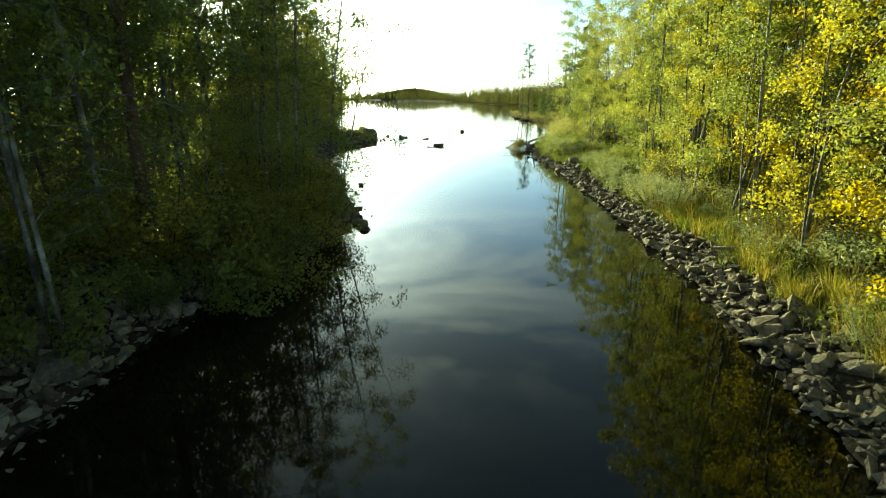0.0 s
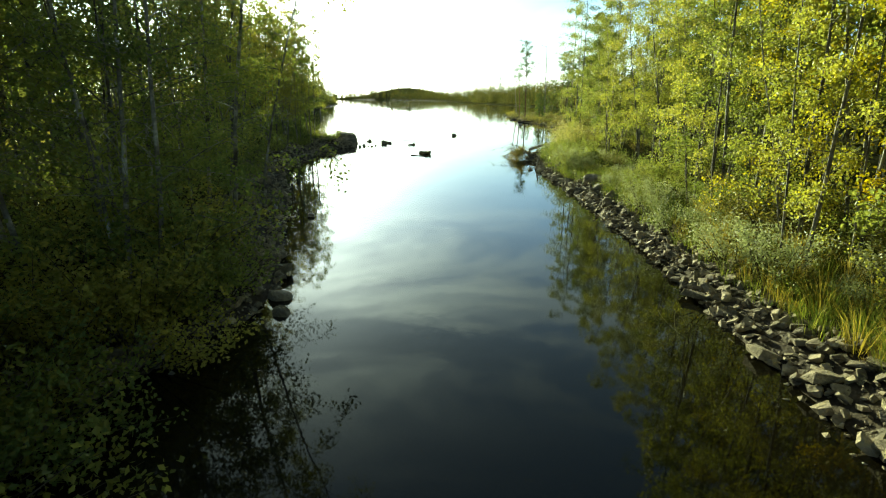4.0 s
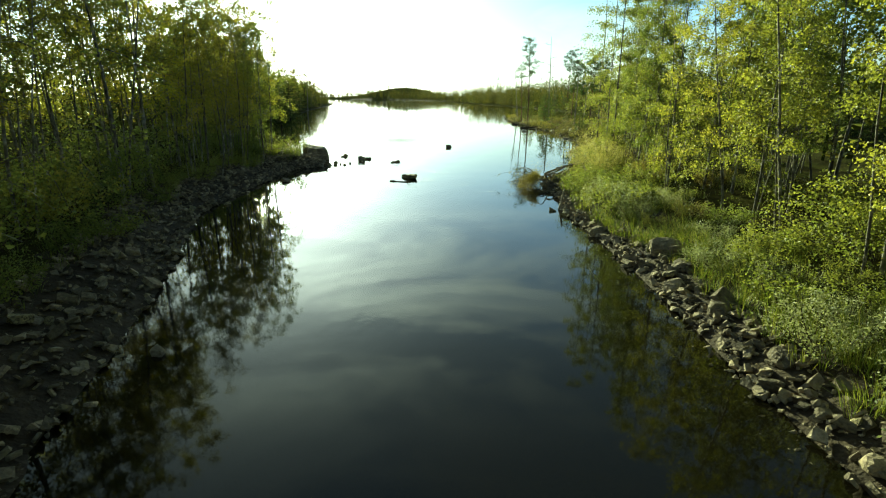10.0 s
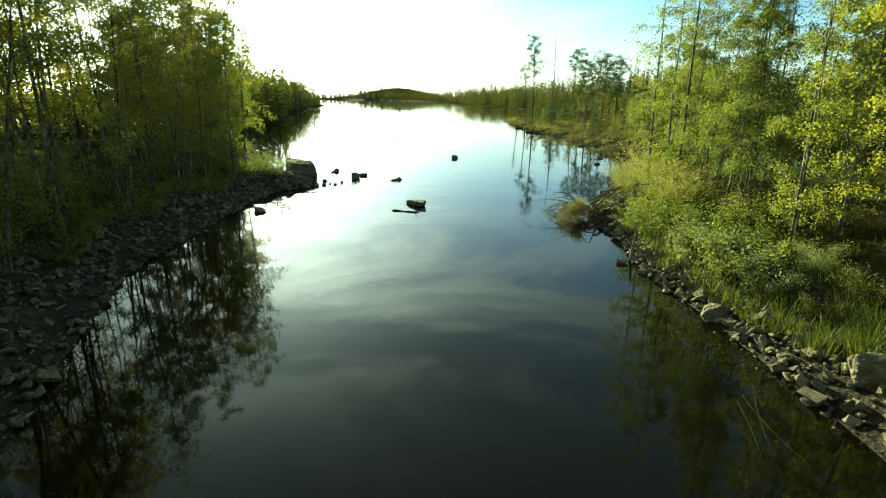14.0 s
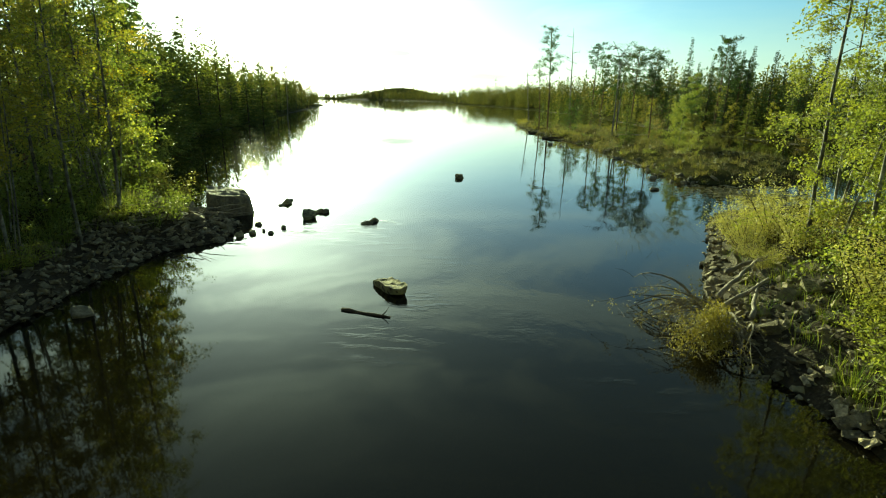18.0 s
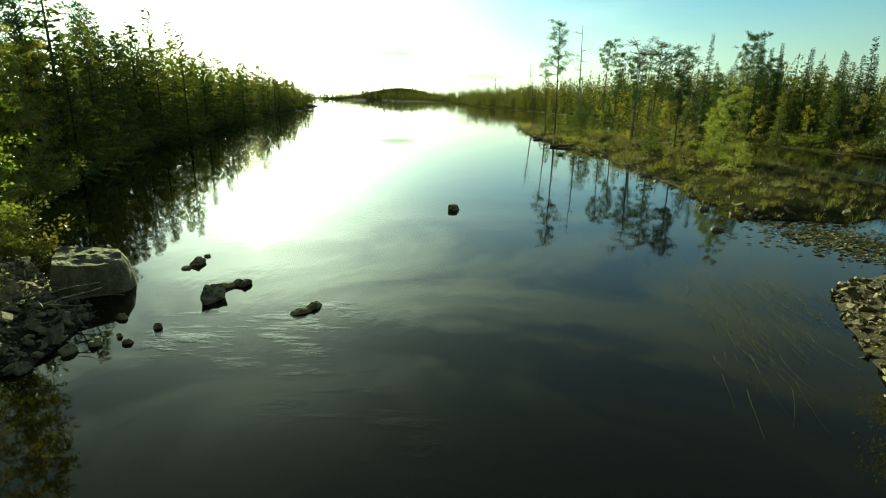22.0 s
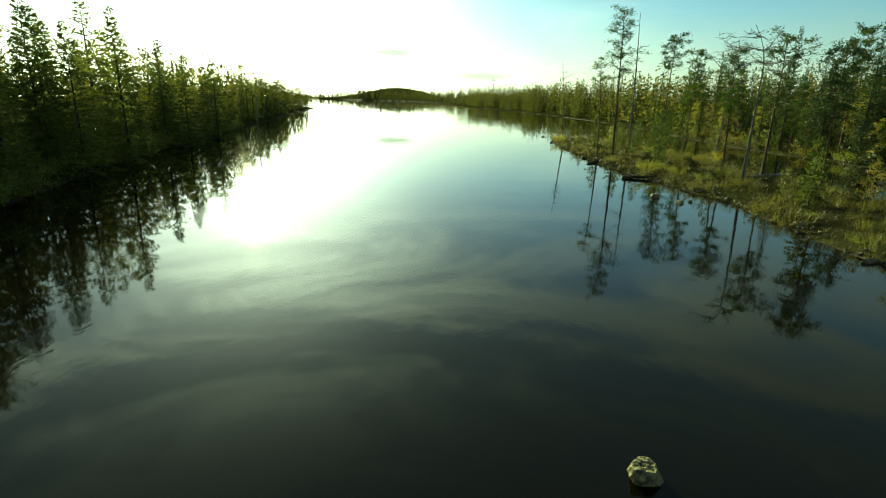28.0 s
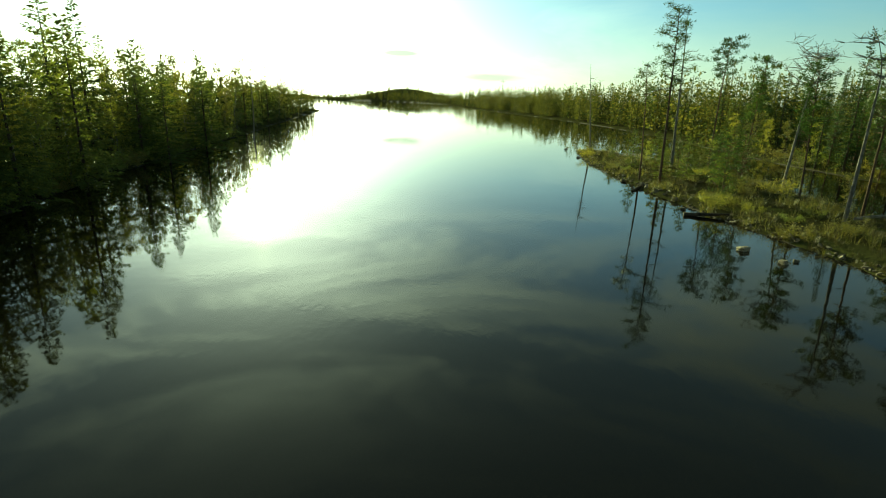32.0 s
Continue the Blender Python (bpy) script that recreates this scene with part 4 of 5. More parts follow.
for k, (x, y, h) in enumerate(YOUNG):
    tree("young_birch", birch(230 + k, h, 1.0, int(900 * h), 0.068, LEAF_DULL if k in (2, 5) else LEAF_GREEN, low=0.06, fine=False), stand(x, y, 50 * k), "leafy green birch on the grassy spit", "birch", "young birches on the spit")
SMALL = [(19.1, 78.8, 1.9), (20.9, 84.3, 1.6), (18.9, 91.6, 2.8), (22.5, 106.4, 2.6), (20.4, 104.0, 1.8), (18.4, 98.0, 2.0), (21.8, 91.0, 2.0), (19.6, 112.0, 1.7), (18.0, 82.4, 1.3), (21.4, 79.0, 1.7)]
for k, (x, y, h) in enumerate(SMALL):
    tree("young_birch", birch(250 + k, h, 0.55, 800, 0.075, (LEAF_DULL, LEAF_GREEN)[k % 2], low=0.05, fine=False), stand(x, y, 50 * k), "small yellowing birch on the grassy spit", "birch", "young birches on the spit")

LOW_TREES = [(spruce(39, 3.2, 0.8, 0.13, 22), "young dark spruce on the spit"), (pine(54, 3.4, 0.1, 0.8, 100, 14, dead_limbs=2, needle=0.17), "young bushy pine on the spit")]
plant("young_tree", LOW_TREES, scatter(26, 14, (16, 25), (78, 116), 1.5, 1.8, 5.5, TAKEN, 80), 26, (0.5, 1.1), "", "tree", "young trees on the spit")
tree("pine_tree", pine(59, 11, 0.62, 1.8, 40, 20, dead_limbs=22, needle=0.26), stand(-4.15, 20.5, 0, 1, 1.15, 0.1), "old dark pine trunk with bare lower branches on the bank", "pine", "old pine")

# bushes
WILLOW = [(bush(301, 1.1, 0.6, 2600, 0.046, LEAF_WILLOW), "grey-green willow bush beside the stones"), (bush(302, 0.85, 0.55, 2300, 0.046, LEAF_WILLOW), "low grey-green willow bush beside the stones")]
STRAW = [(bush(303, 1.35, 0.6, 3600, 0.046, LEAF_STRAW, 20), "pale yellow willow bush at the water"), (bush(304, 1.15, 0.6, 3400, 0.046, LEAF_STRAW, 20), "pale yellow willow bush at the water")]
UNDER = [(bush(305, 1.5, 0.95, 2400, 0.056, LEAF_GREEN, long=0.6), "leafy green shrub under the birches"), (bush(306, 1.2, 0.85, 2200, 0.056, LEAF_DULL, long=0.6), "leafy dull green shrub under the birches")]
NEARBUSH = [(bush(311, 1.4, 0.8, 2400, 0.066, LEAF_GREEN, 18, 0.65), "leafy green shrub overhanging the dark bank"), (bush(312, 1.6, 0.75, 2400, 0.064, LEAF_OLIVE, 18, 0.65), "yellow-green shrub overhanging the dark bank")]
DARKBUSH = [(bush(307, 1.5, 1.0, 1700, 0.075, LEAF_GREEN, long=0.6), "leafy green shrub overhanging the dark bank"), (bush(308, 1.8, 0.9, 1700, 0.075, LEAF_GREEN, long=0.6), "tall leafy green shrub on the dark bank")]
FARBUSH = [(bush(309, 1.5, 1.0, 900, 0.11, LEAF_GREEN, 9, 0.6), "leafy green shrub at the water"), (bush(310, 1.3, 0.9, 900, 0.11, LEAF_DULL, 9, 0.6), "olive-green shrub at the water")]
BT = []
plant("willow_bush", WILLOW + [(bush(313, 0.9, 0.55, 2000, 0.048, LEAF_DULL), "low olive-green bush beside the stones")], scatter(11, 30, (5, 12), (14, 41), 0.8, 0.85, 2.4, BT, 60), 11, (0.45, 1.25), "", "bush", "willow bushes on the east bank")
plant("shrub_bush", [(bush(315, 0.8, 0.6, 2000, 0.045, LEAF_GREEN, 14, 0.55), "low fresh green shrub on the bank")], scatter(23, 26, (5, 12), (15, 40), 0.7, 1.0, 2.8, BT, 60), 23, (0.6, 1.1), "", "bush", "shrubs on the east bank")
plant("willow_bush", STRAW, [(9.6, 50.9), (10.5, 51.8), (9.2, 50.0), (9.7, 49.6), (8.1, 43.4), (9.4, 48.4), (8.5, 45.4), (8.6, 44.4)], 12, (0.9, 1.25), "", "bush", "pale willow bushes")
plant("willow_bush", STRAW, [(8.3, 47.9), (8.7, 49.1)], 22, (0.4, 0.6), "", "bush", "pale willow bushes")
plant("shrub_bush", UNDER, scatter(13, 30, (5, 11), (12, 34), 0.75, 1.5, 3.6, BT, 60) + scatter(19, 16, (7, 14), (31, 50), 1.0, 2.4, 6, BT, 60), 13, (0.6, 1.15), "", "bush", "shrubs on the east bank")
plant("shrub_bush", [(bush(316, 1.2, 0.7, 1900, 0.06, LEAF_GOLD, 16, 0.6), "leafy yellow birch shrub behind the stones"), (bush(317, 1.0, 0.7, 1700, 0.06, LEAF_LIME, 14, 0.6), "leafy yellow-green shrub behind the stones")],
      scatter(25, 18, (5, 9), (14, 27), 0.7, 1.25, 2.5, BT, 80), 25, (0.6, 1.15), "", "bush", "shrubs on the east bank")
plant("shrub_bush", DARKBUSH, scatter(27, 18, (-9, -3), (31, 52), 0.7, 1.1, 1.9, BT, 60), 27, (0.4, 0.75), "", "bush", "shrubs on the west bank")
plant("shrub_bush", DARKBUSH, scatter(15, 30, (-12, -4), (26, 54), 1.0, 1.9, 5, BT, 60), 15, (0.75, 1.25), "", "bush", "shrubs on the west bank")
plant("shrub_bush", [(bush(314, 1.3, 0.8, 1700, 0.07, LEAF_GREEN, 16, 0.6), "leafy green willow bush above the stones")], [(7.0, 42.5), (7.3, 43.3), (7.7, 44.3), (7.2, 41.8), (7.6, 42.4), (8.1, 43.6), (8.4, 45.0), (8.9, 46.4), (7.9, 41.6), (7.1, 40.8), (7.3, 39.7), (7.0, 38.6), (8.0, 40.4)], 20, (0.6, 0.95), "", "bush", "shrubs on the east bank")
plant("shrub_bush", NEARBUSH, scatter(21, 13, (-8, -2), (27, 40), 0.9, 2.4, 3.6, BT, 60), 21, (0.8, 1.25), "", "bush", "shrubs on the west bank")
plant("shrub_bush", NEARBUSH, scatter(14, 18, (-8, -2), (13, 25), 0.8, 0.5, 2.4, BT, 60) + [(-2.6, 21.3), (-2.9, 20.2), (-3.0, 22.4), (-2.5, 23.0), (-2.0, 24.4), (-2.6, 25.6), (-3.3, 18.8), (-3.4, 21.3), (-3.7, 17.2), (-3.9, 19.8)], 14, (0.75, 1.25), "", "bush", "shrubs on the west bank")
OVERHANG = [(-2.75, 19.4, 42, 1.0), (-2.65, 20.3, 45, 1.05), (-2.5, 21.2, 40, 0.9), (-2.2, 22.6, 38, 0.8), (-2.3, 24.4, 15, 0.6), (-2.6, 25.2, 8, 0.7), (-2.3, 23.5, 25, 0.7)]
for k, (x, y, tip, size) in enumerate(OVERHANG):
    tree("shrub_bush", NEARBUSH[k % 2][0], Matrix.LocRotScale((x, y, gz(x, y) + 0.02), Euler((radians(-8 + 7 * (k % 3)), radians(tip), 0)), (size, size, size * 1.15)), "large-leaved green shrub leaning over the dark water", "bush", "shrubs on the west bank")
plant("shrub_bush", FARBUSH, scatter(16, 56, (-28, -7), (55, 135), 1.2, 0.1, 1.6, BT, 80), 16, (0.8, 1.4), "", "bush", "shrubs on the west shore")
plant("shrub_bush", FARBUSH, scatter(17, 30, (33, 46), (60, 135), 1.6, 0.3, 4, BT, 80), 17, (0.8, 1.4), "", "bush", "shrubs across the lagoon")
SPITBUSH = [(bush(321, 1.1, 0.8, 1300, 0.062, LEAF_OLIVE, 12, 0.5), "olive-yellow shrub on the grassy spit"), (bush(322, 0.9, 0.8, 1300, 0.06, LEAF_GREEN, 12, 0.5), "low green shrub on the grassy spit"),
            (bush(323, 0.8, 0.85, 1300, 0.06, LEAF_DULL, 12, 0.5), "low brownish shrub on the grassy spit"), (bush(324, 1.0, 0.8, 1300, 0.06, LEAF_DULL, 12, 0.5), "dull green shrub on the grassy spit")]
plant("shrub_bush", SPITBUSH, scatter(18, 34, (13.5, 25), (76, 122), 1.2, 0.5, 5, BT, 80), 18, (0.5, 1.2), "", "bush", "shrubs on the spit")
plant("shrub_bush", SPITBUSH[1:], scatter(24, 14, (14, 25), (61.5, 78), 1.0, 0.8, 5, BT, 80), 24, (0.3, 0.6), "", "bush", "shrubs on the spit")

# ---- stones ----


def rough_stone(seed, flat=0.6):
    """A small angular block about one metre across: the hull of a knocked-about box."""
    rng = random.Random(seed)
    bm = bmesh.new()
    corners = [(x, y, z) for x in (-0.5, 0.5) for y in (-0.36, 0.36) for z in (-0.45 * flat, 0.45 * flat)]
    rng.shuffle(corners)
    for n, (x, y, z) in enumerate(corners):
        w = Vector((x * rng.uniform(0.5, 1.15), y * rng.uniform(0.45, 1.25), z * rng.uniform(0.5, 1.25)))
        for axis in range(3) if n < 4 else (3,):
            cut = rng.uniform(0.5, 0.85)
            bm.verts.new([c * (cut if k == axis else 1.0) for k, c in enumerate(w)])
    res = bmesh.ops.convex_hull(bm, input=bm.verts)
    bmesh.ops.delete(bm, geom=[e for e in res["geom_interior"] if isinstance(e, bmesh.types.BMVert)], context="VERTS")
    bmesh.ops.dissolve_limit(bm, angle_limit=0.2, verts=bm.verts, edges=bm.edges)
    bm.normal_update()
    bm.verts.index_update()
    v, f = [tuple(q.co) for q in bm.verts], [tuple(q.index for q in p.verts) for p in bm.faces]
    bm.free()
    return v, f


def boulder_mesh(name, seed, size, mat, sharp=40, planes=10, detail=4, rough=0.07):
    """A large stone: broken facets at odd angles, a nearly flat top, a worn uneven skin."""
    rng = random.Random(seed)
    cuts = [((Vector((0, 0, 1)) + rand_dir(rng) * 0.3).normalized(), rng.uniform(0.6, 0.75)), (Vector((0, 0, -1)), 0.8)]
    w0 = rng.uniform(0, 6.3)
    for k in range(5):
        w = w0 + 1.2566 * k + rng.uniform(-0.45, 0.45)
        cuts.append((Vector((math.cos(w), math.sin(w), rng.uniform(-0.25, 0.55))).normalized(), rng.uniform(0.6, 0.95)))
    for k in range(planes):
        cuts.append((rand_dir(rng, -0.3, 1), rng.uniform(0.7, 0.98)))
    bm = bmesh.new()
    bmesh.ops.create_icosphere(bm, subdivisions=detail if max(size) > 0.45 else 3, radius=1)
    for q in bm.verts:
        d = q.co.normalized()
        r = sum((max(d.dot(n), 0.0) / h) ** sharp for n, h in cuts) ** (-1 / sharp)
        r = min(r, 1.25)
        ridge = 1 - abs(noise.noise(d * 3.4 + Vector((seed * 0.7, 2, 0)))) * 2
        r += rough * 1.8 * noise.noise(d * 2.3 + Vector((seed, 0, 0))) + rough * 0.9 * (ridge - 0.5) + rough * 0.8 * noise.noise(d * 7.0 + Vector((0, seed, 0))) + rough * 0.45 * noise.noise(d * 16.0)
        q.co = Vector((d.x * size[0], d.y * size[1], d.z * size[2])) * r * 0.5
    me = bpy.data.meshes.new(name)
    bm.to_mesh(me)
    bm.free()
    me.materials.append(mat)
    me.polygons.foreach_set("use_smooth", [False] * len(me.polygons))
    return me


def boulder(name, label, seed, at, size, turn=0, tip=(0, 0), mat=None, sharp=120, rough=0.07):
    ob = new(name, boulder_mesh(name, seed, size, mat or STONE, sharp, rough=rough))
    ob.matrix_basis = pose(*at, tip[0], tip[1], turn)
    return tagged(ob, label, "rock", "rocks in the water" if at[2] < 0.3 else "large rocks on the bank")




def slab(name, label, seed, at, size, turn, tip, mat, steps=0.014, taper=0.0, wedge=0.0):
    """A split slab: a flat worn top with a broken outline, edges cut back towards its underside."""
    rng = random.Random(seed)
    bm = bmesh.new()
    nx, ny, nz = 15, 9, 5
    grid = {}
    for i in range(nx + 1):
        for j in range(ny + 1):
            for k in range(nz + 1):
                if i in (0, nx) or j in (0, ny) or k in (0, nz):
                    u, v, w = 2 * i / nx - 1, 2 * j / ny - 1, 2 * k / nz - 1
                    under = 1 - 0.16 * (1 - w) * 0.5 - 0.05 * max(0.0, w) ** 4
                    q = Vector((u * under * (1 - 0.16 * v * v * (1 if u > 0 else 0.3)), v * under * (1 - 0.2 * max(0.0, u) ** 2), w * (1 - 0.22 * u)))
                    narrow = 1 - taper * max(0.0, 0.5 + 0.5 * w) ** 1.6
                    q = Vector((q.x * size[0] * narrow * (1 - wedge * (0.5 - 0.5 * v)), q.y * size[1] * narrow, q.z * size[2])) * 0.5
                    n = noise.noise_vector(q * 4.2 + Vector((seed, 0, 0))) * 0.035 + noise.noise_vector(q * 13.0) * 0.012
                    n.z += steps * math.floor(2.5 * (noise.noise(q * 5.0 + Vector((0, seed, 0))) + 0.5)) - 0.02
                    grid[i, j, k] = bm.verts.new(q + n)
    def face(*keys):
        bm.faces.new([grid[k] for k in keys])
    for i in range(nx):
        for j in range(ny):
            face((i, j, nz), (i + 1, j, nz), (i + 1, j + 1, nz), (i, j + 1, nz))
            face((i, j, 0), (i, j + 1, 0), (i + 1, j + 1, 0), (i + 1, j, 0))
        for k in range(nz):
            face((i, 0, k), (i + 1, 0, k), (i + 1, 0, k + 1), (i, 0, k + 1))
            face((i, ny, k), (i, ny, k + 1), (i + 1, ny, k + 1), (i + 1, ny, k))
    for j in range(ny):
        for k in range(nz):
            face((0, j, k), (0, j, k + 1), (0, j + 1, k + 1), (0, j + 1, k))
            face((nx, j, k), (nx, j + 1, k), (nx, j + 1, k + 1), (nx, j, k + 1))
    me = bpy.data.meshes.new(name)
    bm.to_mesh(me)
    bm.free()
    me.materials.append(mat)
    ob = new(name, me)
    ob.matrix_basis = pose(*at, tip[0], tip[1], turn)
    return tagged(ob, label, "rock", "rocks in the water")


slab("boulder", "large grey block-shaped boulder at the water's edge", 5, (-4.75, 54.9, 0.18), (1.6, 1.4, 1.1), 24, (7, -6), STONE, 0.012, 0.24)
slab("rock", "lichen-covered slab of rock standing out of the water", 7, (0.83, 47.9, 0.06), (1.0, 0.42, 0.17), -62, (-2, -9), LICHEN)
slab("rock", "flat-topped pale rock standing in the water", 9, (-2.15, 54.2, 0.05), (0.5, 0.56, 0.24), -6, (15, 5), LICHEN, 0.014, 0.0, 0.7)
boulder("rock", "low jagged pale rock in the water", 10, (-2.14, 54.93, 0.02), (0.46, 0.2, 0.22), 42, (14, 16), LICHEN)
boulder("rock", "low jagged pale rock in the water", 16, (-1.98, 55.12, 0.02), (0.34, 0.2, 0.22), 25, (-12, -16), LICHEN)
boulder("rock", "small dark rock in the water", 11, (-1.76, 55.1, 0.03), (0.36, 0.18, 0.24), 62, (10, 22))
boulder("rock", "low lichen-covered rock with ripples round it", 12, (-0.04, 53.87, 0.02), (0.44, 0.2, 0.24), 52, (10, 22), LICHEN)
boulder("rock", "low lichen-covered rock with ripples round it", 17, (-0.28, 53.58, 0.0), (0.4, 0.2, 0.2), 30, (-10, -12), LICHEN)
boulder("rock", "low jagged pale rock in the water", 13, (-3.35, 56.6, 0.03), (0.46, 0.26, 0.3), 70, (15, 18), LICHEN)
boulder("rock", "small dark rock in the water", 18, (-3.5, 56.2, 0.0), (0.26, 0.18, 0.16), 20)
boulder("rock", "small rock in the water", 14, (-3.4, 57.2, 0.0), (0.2, 0.16, 0.16), 0)
boulder("rock", "rounded pale rock alone in the lake", 15, (3.12, 63.2, 0.04), (0.5, 0.42, 0.4), 10, (0, 0), LICHEN, 120)
for k, (x, y, s) in enumerate([(-3.38, 53.3, 0.3), (-2.56, 52.9, 0.22), (-3.25, 52.25, 0.36), (-3.03, 52.55, 0.16), (-2.77, 52.3, 0.22), (-3.5, 52.0, 0.4), (-3.8, 51.4, 0.4), (-4.2, 53.1, 0.5), (-4.0, 52.3, 0.45)]):
    boulder("rock", "small angular rock off the stony point", 20 + k, (x, y, 0.03), (s * 0.8, s * 0.55, s * 0.6), 50 * k, (20 - 9 * (k % 5), 14 - 11 * (k % 3)), LICHEN if k % 3 == 2 else STONE)
for k, (x, y, s) in enumerate([(14.3, 97.0, 1.1), (12.2, 83.9, 0.8), (12.7, 82.2, 0.6), (13.3, 82.4, 0.35), (15.3, 81.6, 0.5), (11.33, 60.3, 0.5), (12.7, 63.7, 0.6), (16.2, 127.6, 0.8), (15.0, 118.0, 0.7), (13.6, 92.0, 0.4)]):
    boulder("rock", "dark rock in the shallows off the spit", 40 + k, (x, y, 0.05), (s * 0.85, s * 0.6, s * 0.4), 35 * k)
for k, (x, y, s) in enumerate([(6.75, 35.0, 0.95), (6.1, 37.7, 0.7), (6.65, 34.0, 0.6), (6.2, 33.3, 0.55), (6.9, 34.7, 0.5), (5.9, 28.4, 0.5), (6.25, 30.3, 0.5), (5.85, 29.9, 0.42), (6.1, 21.6, 0.55), (6.4, 21.2, 0.42),
                               (5.0, 18.2, 0.45), (5.2, 16.9, 0.5), (6.7, 22.5, 0.6), (4.9, 17.6, 0.4), (7.4, 48.0, 0.5), (9.3, 50.2, 0.45), (6.3, 32.0, 0.6), (5.7, 24.5, 0.36), (6.15, 26.2, 0.4), (5.9, 23.0, 0.36)]):
    boulder("rock", "large angular tan-grey rock on the stony bank", 60 + k, (x, y, gz(x, y) + s * 0.08), (s * 0.85, s * 0.6, s * 0.46), 47 * k, (random.Random(k).uniform(-15, 15), random.Random(k + 9).uniform(-15, 15)), None, 90, 0.04)
for k, (x, y, s) in enumerate([(-1.25, 24.9, 0.6), (-1.9, 26.6, 0.5), (-1.1, 24.3, 0.5), (-2.4, 22.6, 0.9), (-2.6, 21.4, 0.6), (-2.1, 31.0, 0.4), (-4.35, 46.6, 0.62), (-3.2, 19.0, 0.8), (-3.5, 17.2, 0.9), (-3.6, 16.0, 0.7), (-3.9, 18.0, 0.6)]):
    boulder("rock", "dark grey rock on the shaded bank", 90 + k, (x, y, max(gz(x, y), 0) + s * 0.06), (s * 0.75, s * 0.55, s * 0.4), 61 * k, (5, 8), None, 90, 0.04)

STONE_SHAPES = [rough_stone(500 + k, 0.26 + 0.05 * (k % 6)) for k in range(14)]
STONE_MESHES = []
for k, (v, f) in enumerate(STONE_SHAPES):
    me = bpy.data.meshes.new("stone")
    me.from_pydata(v, [], f)
    me.materials.append(STONE if k % 4 else LICHEN)
    STONE_MESHES.append(me)


def stone_places(seed, count, xr, yr, dmin, dmax):
    rng = random.Random(seed)
    c = np.array([(rng.uniform(*xr), rng.uniform(*yr)) for _ in range(count * 30)])
    d = inland(c[:, 0], c[:, 1])
    c = c[(d > dmin) & (d < dmax)][:count]
    return [(float(x), float(y), float(z)) for (x, y), z in zip(c, ground_z(c[:, 0], c[:, 1]))]


def stone_bank(name, label, seed, spans, near, small_count, sizes, small=(0.035, 0.16, 2.2)):
    """A strip of loose stones: the large ones as pieces, the small ones joined."""
    rng = random.Random(seed)
    v, f = [], []
    for n, (xr, yr, lo, hi) in enumerate(spans):
        for x, y, z in stone_places(seed + n, small_count // len(spans), xr, yr, lo, hi):
            s = small[0] + small[1] * rng.random() ** small[2]
            sv, sf = STONE_SHAPES[rng.randrange(14)]
            m = Matrix.LocRotScale((x, y, max(z, -0.1) + s * 0.2), Euler((rng.uniform(-0.8, 0.8), rng.uniform(-0.8, 0.8), rng.uniform(0, 6.3))), (s, s, s))
            b = len(v)
            v += [m @ Vector(q) for q in sv]
            f += [tuple(b + i for i in p) for p in sf]
    bank = tagged(mesh_object(name, v, f, STONE), label, "stone bank", kind="structure")
    for n, (xr, yr, lo, hi) in enumerate(spans):
        for x, y, z in stone_places(seed + 50 + n, near // len(spans), xr, yr, lo, hi):
            s = sizes[0] + (sizes[1] - sizes[0]) * rng.random() ** 2.6
            ob = new("stone", STONE_MESHES[rng.randrange(14)])
            ob.parent = bank
            ob.matrix_basis = Matrix.LocRotScale((x, y, max(z, -0.12) + s * 0.2), Euler((rng.uniform(-0.7, 0.7), rng.uniform(-0.7, 0.7), rng.uniform(0, 6.3))), (s, s * rng.uniform(0.7, 1.1), s))


# ---- grass, reeds, pads ----


def grass(name, label, seed, tufts, xr, yr, dmin, dmax, mat, height, blades=16, clump=None, off=0.0):
    rng = random.Random(seed)
    geo = Geo()
    pts = stone_places(seed, tufts, xr, yr, dmin, dmax)
    for x, y, z in pts:
        if clump and noise.noise(Vector((x * clump, y * clump, seed))) < 0.0:
            continue
        h = height * rng.uniform(0.5, 1.15)
        for _ in range(blades):
            d = rand_dir(rng, -0.1, 0.1)
            c = Vector((x, y, max(z, -0.05) - 0.03 + off)) + d * rng.uniform(0, 0.16)
            geo.blade(c, d, h * rng.uniform(0.6, 1.1), 0.006 + 0.005 * h, h * rng.uniform(0.2, 1.0))
    return tagged(mesh_object(name, geo.v, geo.f, mat), label, "grass", kind="stuff")


grass("grass", "tall yellow-green grass behind the bank stones", 701, 850, (4.5, 13), (12, 43), 0.95, 2.6, GRASS, 0.36, 20, 0.9)
grass("grass", "fresh green grass tufts among the bank stones", 711, 240, (4.2, 9), (12, 36), 0.55, 1.3, GRASS, 0.38, 16)
grass("grass", "arching yellow-green tussocks behind the stones", 712, 230, (4.4, 9), (13, 36), 0.75, 1.8, GRASS, 0.46, 40)
grass("grass", "thin grass tufts among the stones of the point", 713, 90, (6.3, 9.5), (43.6, 50), 0.5, 2.1, GRASS, 0.32, 14)
grass("grass", "yellow-green grass down to the water", 710, 260, (5.5, 9), (35.5, 44), 0.35, 1.6, GRASS, 0.42, 18)
grass("grass", "low green grass under the birches", 702, 420, (6, 16), (10, 52), 2.5, 8, GRASS, 0.26, 8)
grass("grass", "sparse grass on the shaded bank", 703, 800, (-12, -3), (12, 55), 1.4, 6, GRASS, 0.35, 10)
